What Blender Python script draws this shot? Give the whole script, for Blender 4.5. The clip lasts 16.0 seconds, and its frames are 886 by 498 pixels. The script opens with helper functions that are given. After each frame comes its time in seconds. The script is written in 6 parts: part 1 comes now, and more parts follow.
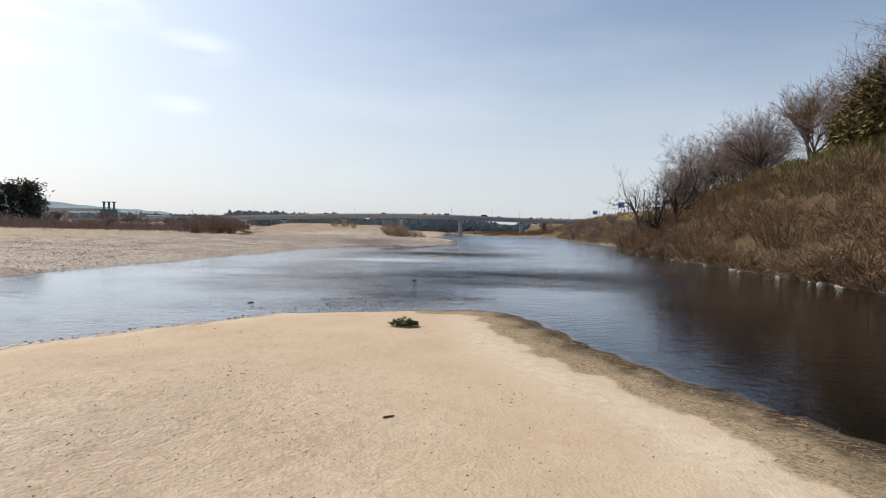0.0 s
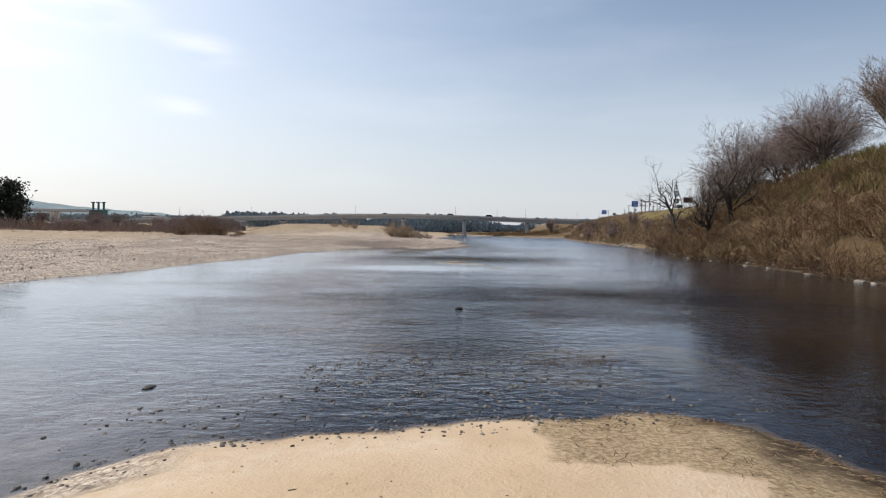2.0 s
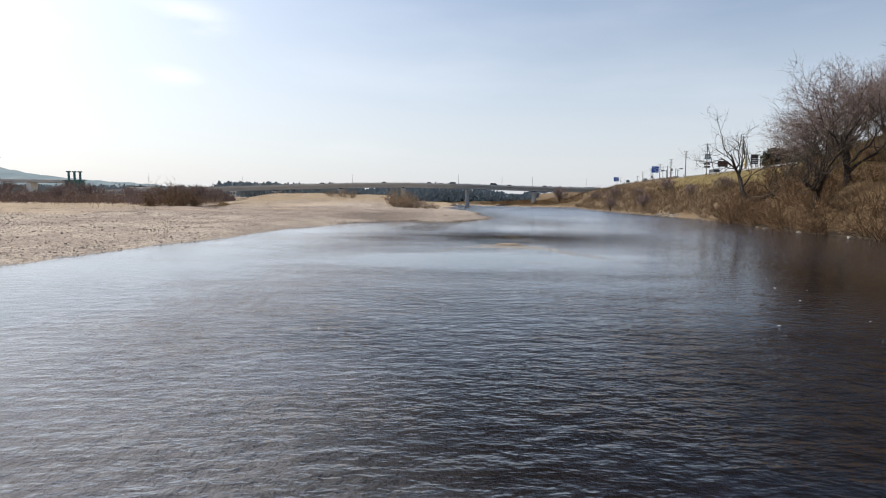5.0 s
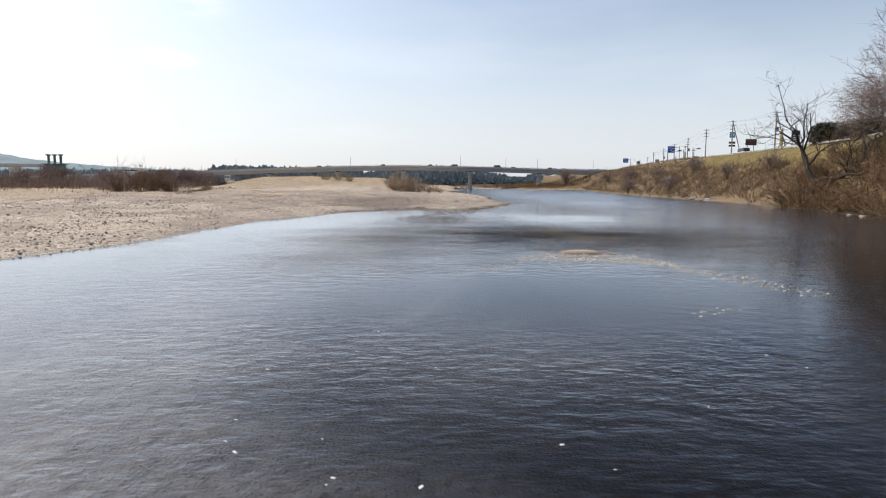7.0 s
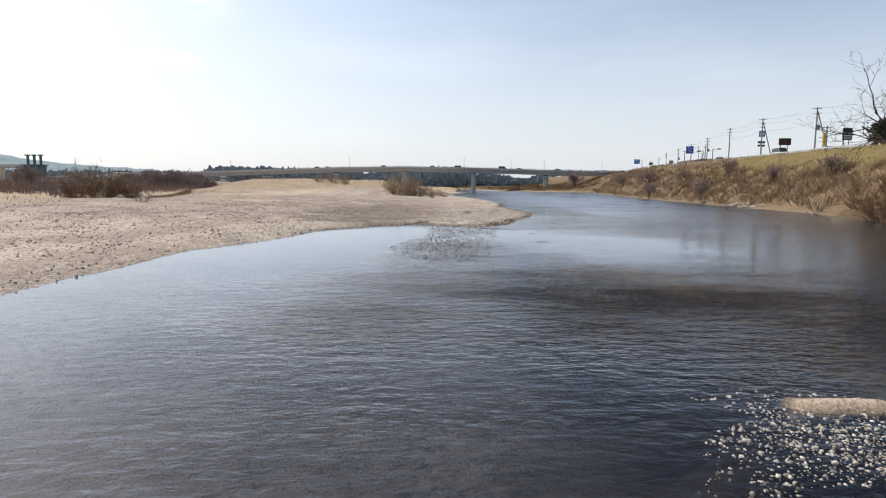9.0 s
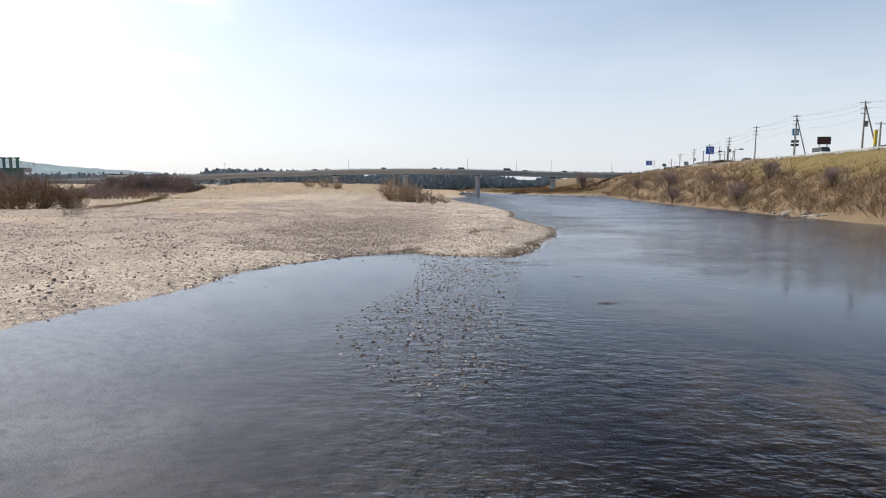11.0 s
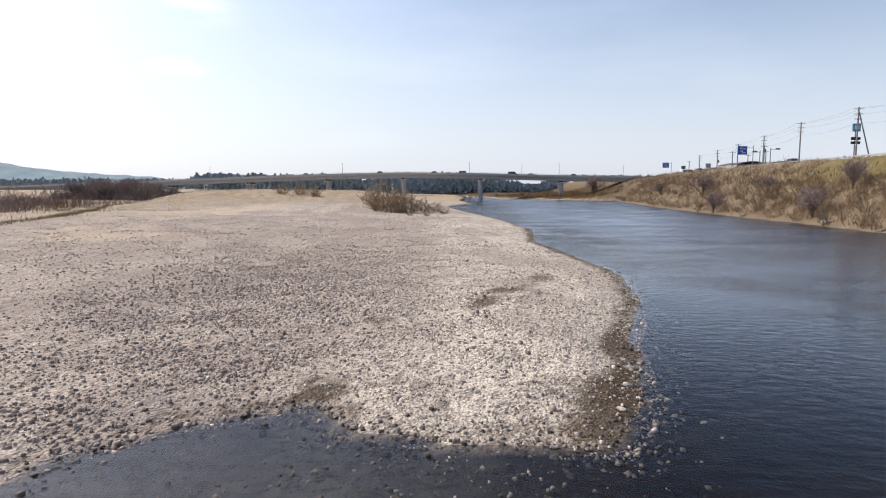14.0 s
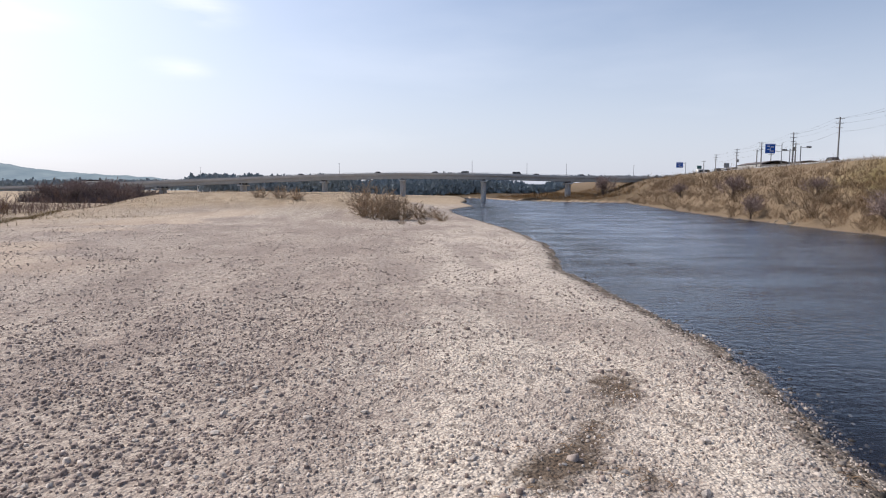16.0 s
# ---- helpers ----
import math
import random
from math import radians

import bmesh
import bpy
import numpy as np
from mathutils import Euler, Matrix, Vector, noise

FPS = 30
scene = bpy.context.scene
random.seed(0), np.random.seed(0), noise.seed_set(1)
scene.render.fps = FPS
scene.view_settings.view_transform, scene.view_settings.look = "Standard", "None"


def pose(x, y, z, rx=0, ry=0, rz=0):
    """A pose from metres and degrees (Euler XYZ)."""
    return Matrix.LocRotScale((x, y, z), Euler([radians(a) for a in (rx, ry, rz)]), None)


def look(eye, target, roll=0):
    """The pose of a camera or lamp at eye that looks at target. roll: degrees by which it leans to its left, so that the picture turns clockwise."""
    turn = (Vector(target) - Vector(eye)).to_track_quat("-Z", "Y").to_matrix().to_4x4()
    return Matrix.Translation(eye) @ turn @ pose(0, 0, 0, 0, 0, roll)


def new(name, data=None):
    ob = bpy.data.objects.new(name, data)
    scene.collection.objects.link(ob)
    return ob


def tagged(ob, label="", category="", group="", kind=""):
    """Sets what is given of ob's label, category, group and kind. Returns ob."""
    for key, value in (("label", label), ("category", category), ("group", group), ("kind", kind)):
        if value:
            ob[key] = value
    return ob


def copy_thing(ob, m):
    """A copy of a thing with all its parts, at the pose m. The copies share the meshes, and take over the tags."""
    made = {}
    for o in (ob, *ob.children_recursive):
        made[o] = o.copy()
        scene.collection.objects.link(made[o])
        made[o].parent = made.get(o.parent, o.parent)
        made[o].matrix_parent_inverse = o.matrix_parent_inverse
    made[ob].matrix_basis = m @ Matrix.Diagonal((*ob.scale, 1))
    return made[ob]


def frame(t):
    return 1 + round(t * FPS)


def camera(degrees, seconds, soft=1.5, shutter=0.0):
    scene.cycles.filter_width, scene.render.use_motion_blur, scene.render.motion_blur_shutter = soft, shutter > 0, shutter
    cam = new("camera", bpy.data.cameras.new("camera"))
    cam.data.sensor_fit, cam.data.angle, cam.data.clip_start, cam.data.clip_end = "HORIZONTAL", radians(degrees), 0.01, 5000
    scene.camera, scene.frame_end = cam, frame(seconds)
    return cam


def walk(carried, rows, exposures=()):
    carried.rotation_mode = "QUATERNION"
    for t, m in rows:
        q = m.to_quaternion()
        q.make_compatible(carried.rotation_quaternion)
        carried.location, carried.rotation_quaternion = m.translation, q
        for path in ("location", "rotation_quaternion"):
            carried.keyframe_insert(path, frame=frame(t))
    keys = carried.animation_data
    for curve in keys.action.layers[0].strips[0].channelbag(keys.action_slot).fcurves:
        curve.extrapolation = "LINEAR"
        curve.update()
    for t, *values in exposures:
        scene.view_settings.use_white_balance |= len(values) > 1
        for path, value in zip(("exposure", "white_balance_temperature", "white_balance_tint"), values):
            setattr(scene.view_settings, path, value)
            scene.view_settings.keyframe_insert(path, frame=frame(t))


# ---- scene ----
cam = camera(75.1, 16.0, 1.1)
METRES, EYE, TILT, LEAN, TURN = 99.0, 2.7, 0.21, 0.3, 0.0
ROWS = [
    (0.0, 0.0, 0.0, 0.0, 0.05, -2.03, -1.46),
    (0.5, -0.0053, 0.0285, -0.0004, 0.03, -2.0, -1.4),
    (1.0, -0.0105, 0.0569, -0.0006, 0.04, -1.99, -1.37),
    (1.5, -0.0157, 0.085, -0.0009, 0.05, -1.98, -1.31),
    (2.0, -0.0209, 0.113, -0.0013, 0.06, -1.96, -1.29),
    (2.5, -0.0258, 0.1414, -0.0016, 0.07, -1.92, -1.25),
    (3.0, -0.0308, 0.1699, -0.0018, 0.07, -1.92, -1.24),
    (3.5, -0.036, 0.1988, -0.0027, 0.04, -1.88, -1.21),
    (6.0, -0.0553, 0.3402, -0.005, -0.27, -6.6, -0.72),
    (6.5, -0.0583, 0.3709, -0.0053, -0.26, -6.6, -0.67),
    (7.0, -0.0609, 0.4026, -0.0052, -0.23, -6.59, -0.65),
    (7.5, -0.063, 0.4344, -0.0027, -0.19, -6.6, -0.67),
    (8.0, -0.0644, 0.4656, -0.0012, -0.15, -6.57, -0.69),
    (8.5, -0.0653, 0.498, -0.0008, -0.09, -6.53, -0.69),
    (9.0, -0.066, 0.5305, -0.0001, -0.06, -6.51, -0.7),
    (11.5, -0.0618, 0.6932, 0.0065, 0.33, -6.3, -0.47),
    (12.0, -0.0604, 0.7274, 0.0074, 0.37, -6.26, -0.39),
    (12.5, -0.0591, 0.7619, 0.0082, 0.4, -6.19, -0.35),
    (13.0, -0.058, 0.7957, 0.0092, 0.43, -6.11, -0.35),
    (13.5, -0.0567, 0.8293, 0.0104, 0.46, -6.05, -0.33),
    (14.0, -0.0554, 0.8624, 0.0113, 0.46, -6.0, -0.32),
    (14.5, -0.0538, 0.895, 0.0124, 0.49, -5.95, -0.32),
    (15.0, -0.0524, 0.928, 0.0133, 0.52, -5.93, -0.28),
    (15.5, -0.0512, 0.9612, 0.014, 0.56, -5.93, -0.29),
    (16.0, -0.0504, 0.9942, 0.0154, 0.72, -5.98, -0.3),
]
walk(cam, [(t, pose(0, 0, EYE, TILT, LEAN, TURN) @ pose(METRES * x, METRES * y, METRES * z, 90 + pitch, roll, yaw)) for t, x, y, z, yaw, pitch, roll in ROWS],
     [(0.0, 0.04, 6750, 9), (3.7, 0.06, 6850, 10), (5.8, 0.20, 6850, 10), (12.5, 0.27, 6750, 10), (13.5, 0.27, 6650, 11), (14.5, 0.18, 6500, 13), (16.0, 0.07, 6450, 14)])

# world and sun
SUN_AZ, SUN_EL = -61.0, 46.0
world = bpy.data.worlds.new("sky")
scene.world = world
world.use_nodes = True
wn, wl = world.node_tree.nodes, world.node_tree.links
wn.clear()
w_out = wn.new("ShaderNodeOutputWorld")
w_bg = wn.new("ShaderNodeBackground")
w_sky = wn.new("ShaderNodeTexSky")
w_sky.sky_type, w_sky.sun_disc = "NISHITA", False
w_sky.sun_elevation, w_sky.sun_rotation = radians(SUN_EL), radians(SUN_AZ)
w_sky.air_density, w_sky.dust_density, w_sky.ozone_density, w_sky.altitude = 1.0, 2.0, 1.2, 60
w_bg.inputs["Strength"].default_value = 0.13
w_co = wn.new("ShaderNodeTexCoord")
w_map = wn.new("ShaderNodeMapping")
w_map.inputs["Scale"].default_value = (1.3, 1.3, 6.0)
w_map.inputs["Location"].default_value = (3.1, 0.4, 0.2)
w_noise = wn.new("ShaderNodeTexNoise")
w_noise.inputs["Scale"].default_value, w_noise.inputs["Detail"].default_value = 1.7, 5
w_ramp = wn.new("ShaderNodeMapRange")
w_ramp.inputs["From Min"].default_value, w_ramp.inputs["From Max"].default_value = 0.52, 0.85
w_ramp.inputs["To Min"].default_value, w_ramp.inputs["To Max"].default_value = 0.0, 0.12
w_mix = wn.new("ShaderNodeMix")
w_mix.data_type = "RGBA"
w_mix.inputs["B"].default_value = (9.5, 9.7, 10.0, 1)
wl.new(w_co.outputs["Generated"], w_map.inputs["Vector"])
wl.new(w_map.outputs["Vector"], w_noise.inputs["Vector"])
wl.new(w_noise.outputs["Fac"], w_ramp.inputs["Value"])
wl.new(w_ramp.outputs["Result"], w_mix.inputs["Factor"])
# pale spring haze, thickest at the horizon
w_sep = wn.new("ShaderNodeSeparateXYZ")
w_low = wn.new("ShaderNodeMapRange")
w_low.interpolation_type = "SMOOTHSTEP"
w_low.inputs["From Min"].default_value, w_low.inputs["From Max"].default_value = -0.04, 0.41
w_low.inputs["To Min"].default_value, w_low.inputs["To Max"].default_value = 0.78, 0.0
w_haze = wn.new("ShaderNodeMix")
w_haze.data_type = "RGBA"
w_haze.inputs["B"].default_value = (5.4, 5.85, 6.7, 1)
wl.new(w_co.outputs["Generated"], w_sep.inputs["Vector"])
wl.new(w_sep.outputs["Z"], w_low.inputs["Value"])
wl.new(w_low.outputs["Result"], w_haze.inputs["Factor"])
wl.new(w_sky.outputs["Color"], w_haze.inputs["A"])
# broad bright aureole of the hazy air round the sun
w_dot = wn.new("ShaderNodeVectorMath")
w_dot.operation = "DOT_PRODUCT"
w_dot.inputs[1].default_value = (math.sin(radians(SUN_AZ)) * math.cos(radians(SUN_EL)), math.cos(radians(SUN_AZ)) * math.cos(radians(SUN_EL)), math.sin(radians(SUN_EL)))
w_max = wn.new("ShaderNodeMath")
w_max.operation = "MAXIMUM"
w_max.inputs[1].default_value = 0.0
w_pow = wn.new("ShaderNodeMath")
w_pow.operation = "POWER"
w_pow.inputs[1].default_value = 3.0
w_glow = wn.new("ShaderNodeMix")
w_glow.data_type, w_glow.blend_type = "RGBA", "ADD"
w_glow.inputs["B"].default_value = (2.35, 2.4, 2.35, 1)
wl.new(w_co.outputs["Generated"], w_dot.inputs[0])
wl.new(w_dot.outputs["Value"], w_max.inputs[0])
wl.new(w_max.outputs[0], w_pow.inputs[0])
wl.new(w_pow.outputs[0], w_glow.inputs["Factor"])
wl.new(w_haze.outputs["Result"], w_glow.inputs["A"])
wl.new(w_glow.outputs["Result"], w_mix.inputs["A"])
# a few soft wisps of cloud towards the sun
w_last = w_mix.outputs["Result"]
w_fine = wn.new("ShaderNodeTexNoise")
w_fine.inputs["Scale"].default_value, w_fine.inputs["Detail"].default_value = 3.0, 6
wl.new(w_map.outputs["Vector"], w_fine.inputs["Vector"])
for az, el, wide, high, amount in ((-34.5, 17.5, 0.16, 0.05, 0.85), (-23.5, 15.5, 0.10, 0.035, 0.5), (-25.0, 10.6, 0.07, 0.022, 0.4), (-38, 13.5, 0.14, 0.03, 0.5), (-27, 22, 0.12, 0.03, 0.45)):
    way = Vector((math.sin(radians(az)) * math.cos(radians(el)), math.cos(radians(az)) * math.cos(radians(el)), math.sin(radians(el))))
    w_sub = wn.new("ShaderNodeVectorMath")
    w_sub.operation = "SUBTRACT"
    w_sub.inputs[1].default_value = way
    w_mul = wn.new("ShaderNodeVectorMath")
    w_mul.operation = "MULTIPLY"
    w_mul.inputs[1].default_value = (1 / wide, 1 / wide, 1 / high)
    w_len = wn.new("ShaderNodeVectorMath")
    w_len.operation = "LENGTH"
    w_near = wn.new("ShaderNodeMapRange")
    w_near.interpolation_type = "SMOOTHSTEP"
    w_near.inputs["From Min"].default_value, w_near.inputs["From Max"].default_value = 0.1, 1.0
    w_near.inputs["To Min"].default_value, w_near.inputs["To Max"].default_value = amount, 0.0
    w_puff = wn.new("ShaderNodeMapRange")
    w_puff.inputs["From Min"].default_value, w_puff.inputs["From Max"].default_value = 0.38, 0.62
    w_fac = wn.new("ShaderNodeMath")
    w_fac.operation = "MULTIPLY"
    w_cloud = wn.new("ShaderNodeMix")
    w_cloud.data_type = "RGBA"
    w_cloud.inputs["B"].default_value = (9.3, 9.4, 9.6, 1)
    wl.new(w_co.outputs["Generated"], w_sub.inputs[0])
    wl.new(w_sub.outputs[0], w_mul.inputs[0])
    wl.new(w_mul.outputs[0], w_len.inputs[0])
    wl.new(w_len.outputs["Value"], w_near.inputs["Value"])
    wl.new(w_fine.outputs["Fac"], w_puff.inputs["Value"])
    wl.new(w_near.outputs["Result"], w_fac.inputs[0])
    wl.new(w_puff.outputs["Result"], w_fac.inputs[1])
    wl.new(w_fac.outputs[0], w_cloud.inputs["Factor"])
    wl.new(w_last, w_cloud.inputs["A"])
    w_last = w_cloud.outputs["Result"]
wl.new(w_last, w_bg.inputs["Color"])
wl.new(w_bg.outputs["Background"], w_out.inputs["Surface"])

sun_data = bpy.data.lights.new("sun", "SUN")
sun_data.energy, sun_data.angle, sun_data.color = 3.4, radians(0.6), (1.0, 0.95, 0.87)
sun = new("sun", sun_data)
sun_way = Vector((math.sin(radians(SUN_AZ)) * math.cos(radians(SUN_EL)), math.cos(radians(SUN_AZ)) * math.cos(radians(SUN_EL)), math.sin(radians(SUN_EL))))
sun.matrix_world = look(sun_way * 300, (0, 0, 0))

# ---------------------------------------------------------------- materials


class Nodes:
    """A small wrapper for building one material's node tree."""

    def __init__(self, name):
        self.mat = bpy.data.materials.new(name)
        self.mat.use_nodes = True
        self.tree = self.mat.node_tree
        self.tree.nodes.clear()
        self.out = self.tree.nodes.new("ShaderNodeOutputMaterial")

    def put(self, socket, value):
        if hasattr(value, "is_linked"):
            self.tree.links.new(value, socket)
        elif isinstance(value, (tuple, list)) and len(value) == 3 and socket.type == "RGBA":
            socket.default_value = (*value, 1)
        else:
            socket.default_value = value

    def node(self, kind, **inputs):
        n = self.tree.nodes.new("ShaderNode" + kind)
        for key, value in inputs.items():
            self.put(n.inputs[key.replace("_", " ")], value)
        return n

    def coords(self, scale=(1, 1, 1), which="Object", turn=0.0):
        c = self.node("TexCoord")
        m = self.node("Mapping", Scale=scale, Rotation=(0, 0, radians(turn)))
        self.tree.links.new(c.outputs[which], m.inputs["Vector"])
        return m.outputs["Vector"]

    def noise(self, vec, scale, detail=4, rough=0.55):
        return self.node("TexNoise", Vector=vec, Scale=scale, Detail=detail, Roughness=rough).outputs["Fac"]

    def ramp(self, value, lo, hi, a=0.0, b=1.0):
        n = self.node("MapRange", Value=value)
        n.inputs["From Min"].default_value, n.inputs["From Max"].default_value = lo, hi
        n.inputs["To Min"].default_value, n.inputs["To Max"].default_value = a, b
        return n.outputs["Result"]

    def mix(self, fac, a, b):
        n = self.tree.nodes.new("ShaderNodeMix")
        n.data_type = "RGBA"
        self.put(n.inputs["Factor"], fac)
        self.put(n.inputs["A"], a)
        self.put(n.inputs["B"], b)
        return n.outputs["Result"]

    def math(self, op, a, b=0.0):
        n = self.tree.nodes.new("ShaderNodeMath")
        n.operation = op
        self.put(n.inputs[0], a)
        self.put(n.inputs[1], b)
        return n.outputs[0]

    def attr(self, name):
        n = self.tree.nodes.new("ShaderNodeAttribute")
        n.attribute_name = name
        return n.outputs["Fac"]

    def bump(self, height, strength=0.5, distance=0.02):
        return self.node("Bump", Height=height, Strength=strength, Distance=distance).outputs["Normal"]

    def principled(self, colour, rough=0.85, normal=None, metal=0.0, spec=0.3):
        n = self.node("BsdfPrincipled", Roughness=rough, Metallic=metal)
        n.inputs["Specular IOR Level"].default_value = spec
        self.put(n.inputs["Base Color"], colour)
        if normal is not None:
            self.put(n.inputs["Normal"], normal)
        self.tree.links.new(n.outputs[0], self.out.inputs["Surface"])
        return self.mat


def plain(name, a, b, scale=3.0, rough=0.8, metal=0.0, bump=0.15, dist=0.01, spec=0.3):
    """A surface of two near colours with grain at two scales."""
    k = Nodes(name)
    v = k.coords()
    big, fine = k.noise(v, scale, 4), k.noise(v, scale * 9, 3)
    col = k.mix(k.ramp(big, 0.35, 0.65), a, b)
    col = k.mix(k.ramp(fine, 0.45, 0.75, 0, 0.35), col, tuple(c * 0.6 for c in a))
    return k.principled(col, rough, k.bump(fine, bump, dist), metal, spec)


def by_island(name, dark, mid, light, rough=0.85, bump_scale=30.0, spread=0.5):
    """Joined small pieces, each of its own tone."""
    k = Nodes(name)
    g = k.node("NewGeometry").outputs["Random Per Island"]
    whole = k.node("ObjectInfo").outputs["Random"]
    v = k.coords()
    col = k.mix(k.ramp(g, 0.0, 0.5), dark, mid)
    col = k.mix(k.ramp(g, 0.5, 1.0), col, light)
    grain = k.noise(v, bump_scale, 3)
    col = k.mix(k.ramp(grain, 0.4, 0.8, 0, 0.3), col, dark)
    col = k.mix(k.ramp(whole, 0.0, 1.0, 0.0, spread), col, dark)
    return k.principled(col, rough, k.bump(grain, 0.2, 0.005))


def ground_material():
    k = Nodes("river_ground")
    v = k.coords()
    n_big, n_mid, n_fine, n_grit = k.noise(v, 0.09, 4), k.noise(v, 0.7, 5), k.noise(v, 5.0, 4), k.noise(v, 26.0, 3)
    sand = k.mix(k.ramp(n_mid, 0.35, 0.7), (0.475, 0.355, 0.24), (0.53, 0.41, 0.29))
    sand = k.mix(k.ramp(n_fine, 0.55, 0.8, 0, 0.35), sand, (0.37, 0.27, 0.165))
    pale = (0.60, 0.52, 0.41)
    sand = k.mix(k.math("MULTIPLY", k.attr("pale"), k.ramp(n_fine, 0.25, 0.7)), sand, pale)
    gravel = k.mix(k.ramp(n_fine, 0.36, 0.60), (0.34, 0.28, 0.225), (0.60, 0.51, 0.415))
    gravel = k.mix(k.ramp(n_grit, 0.5, 0.75, 0, 0.45), gravel, (0.26, 0.215, 0.18))
    gravel = k.mix(k.ramp(n_big, 0.4, 0.62, 0, 0.3), gravel, (0.50, 0.415, 0.33))
    cell = k.node("TexVoronoi", Vector=v, Scale=17.0)
    tone = k.node("SeparateColor", Color=cell.outputs["Color"]).outputs[0]
    gravel = k.mix(k.math("MULTIPLY", k.attr("pale"), 0.75), gravel, (0.74, 0.65, 0.54))
    gravel = k.mix(k.ramp(tone, 0.3, 1.0, 0.0, 0.6), gravel, (0.66, 0.575, 0.48))
    gravel = k.mix(k.ramp(tone, 0.28, 0.1, 0.0, 0.5), gravel, (0.21, 0.17, 0.145))
    cobble = k.node("TexVoronoi", Vector=v, Scale=6.5)
    shade = k.node("SeparateColor", Color=cobble.outputs["Color"]).outputs[1]
    gravel = k.mix(k.ramp(shade, 0.62, 0.95, 0.0, 0.5), gravel, (0.70, 0.61, 0.51))
    gravel = k.mix(k.ramp(shade, 0.24, 0.08, 0.0, 0.6), gravel, (0.15, 0.125, 0.105))
    # dark cell rims paint the shade in the gaps between stones
    gravel = k.mix(k.ramp(cell.outputs["Distance"], 0.45, 0.8, 0.0, 0.6), gravel, (0.20, 0.16, 0.135))
    patch = k.noise(k.coords((1.0, 0.45, 1.0), turn=12), 0.22, 7, 0.68)
    gravel = k.mix(k.math("MULTIPLY", k.attr("mauve"), 0.35), gravel, (0.27, 0.215, 0.187))
    gravel = k.mix(k.ramp(patch, 0.46, 0.58, 0, 0.5), gravel, (0.235, 0.185, 0.16))
    col = k.mix(k.attr("gravel"), sand, gravel)
    speck = k.noise(v, 15.0, 5, 0.7)
    weed = k.mix(k.ramp(speck, 0.38, 0.62), (0.17, 0.124, 0.07), (0.39, 0.30, 0.19))
    weed_mask = k.ramp(k.math("ADD", k.attr("weed"), k.math("MULTIPLY", k.math("SUBTRACT", k.noise(v, 1.6, 8, 0.72), 0.5), 1.5)), 0.30, 0.62, 0.0, 0.92)
    col = k.mix(weed_mask, col, weed)
    wrack_mask = k.math("MULTIPLY", k.attr("wrack"), k.ramp(k.noise(k.coords((1.0, 2.2, 1.0), turn=50), 5.0, 5, 0.7), 0.30, 0.50))
    col = k.mix(wrack_mask, col, (0.045, 0.032, 0.020))
    stain_mask = k.ramp(k.math("ADD", k.attr("stain"), k.math("MULTIPLY", k.math("SUBTRACT", k.noise(v, 2.4, 6, 0.75), 0.5), 1.5)), 0.42, 0.78, 0.0, 0.85)
    # dark specks paint small shadows cast by lumps of the gravel
    col = k.mix(k.math("MULTIPLY", k.attr("gravel"), k.ramp(k.noise(v, 2.6, 5, 0.7), 0.42, 0.33, 0.0, 0.5)), col, (0.14, 0.115, 0.095))
    col = k.mix(stain_mask, col, k.mix(k.ramp(speck, 0.38, 0.62), (0.034, 0.022, 0.014), (0.11, 0.072, 0.043)))
    dry = k.mix(k.ramp(n_mid, 0.35, 0.65), (0.34, 0.26, 0.175), (0.45, 0.355, 0.25))
    dry = k.mix(k.ramp(n_fine, 0.5, 0.75, 0, 0.5), dry, (0.27, 0.20, 0.13))
    col = k.mix(k.attr("dry"), col, dry)
    green = k.mix(k.ramp(n_mid, 0.35, 0.65), (0.15, 0.108, 0.05), (0.18, 0.15, 0.058))
    green = k.mix(k.ramp(n_fine, 0.45, 0.75, 0, 0.5), green, (0.11, 0.085, 0.04))
    col = k.mix(k.attr("green"), col, green)
    litter = k.mix(k.ramp(n_fine, 0.35, 0.65), (0.058, 0.038, 0.021), (0.13, 0.09, 0.048))
    col = k.mix(k.attr("litter"), col, litter)
    col = k.mix(k.math("MULTIPLY", k.attr("wrack"), k.attr("litter")), col, (0.035, 0.026, 0.018))
    # near-black bed stands in for the light that deep water swallows
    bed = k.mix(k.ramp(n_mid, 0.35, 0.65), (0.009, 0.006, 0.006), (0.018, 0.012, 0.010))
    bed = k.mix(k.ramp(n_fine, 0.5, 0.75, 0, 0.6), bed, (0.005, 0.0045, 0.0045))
    # pale stones, painted brighter for light scattered up through the water
    pale_bed = k.mix(k.ramp(n_mid, 0.35, 0.65), (0.25, 0.26, 0.285), (0.36, 0.37, 0.395))
    bed = k.mix(k.attr("pale_bed"), bed, k.mix(k.ramp(n_fine, 0.45, 0.7, 0, 0.6), pale_bed, (0.11, 0.115, 0.125)))
    # pale patches put the water's bright sky sheen into the bed colour
    bed = k.mix(k.math("MULTIPLY", k.attr("water_sheen"), 0.85), bed, k.mix(k.ramp(n_mid, 0.3, 0.7), (0.40, 0.40, 0.42), (0.50, 0.50, 0.52)))
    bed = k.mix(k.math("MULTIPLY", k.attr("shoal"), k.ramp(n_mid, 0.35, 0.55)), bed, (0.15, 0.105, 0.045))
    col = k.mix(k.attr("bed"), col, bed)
    height = k.math("ADD", k.math("MULTIPLY", n_fine, 0.6), k.math("MULTIPLY", n_grit, 0.4))
    dome = k.math("MULTIPLY", k.math("SUBTRACT", 1.0, cell.outputs["Distance"]), k.attr("gravel"))
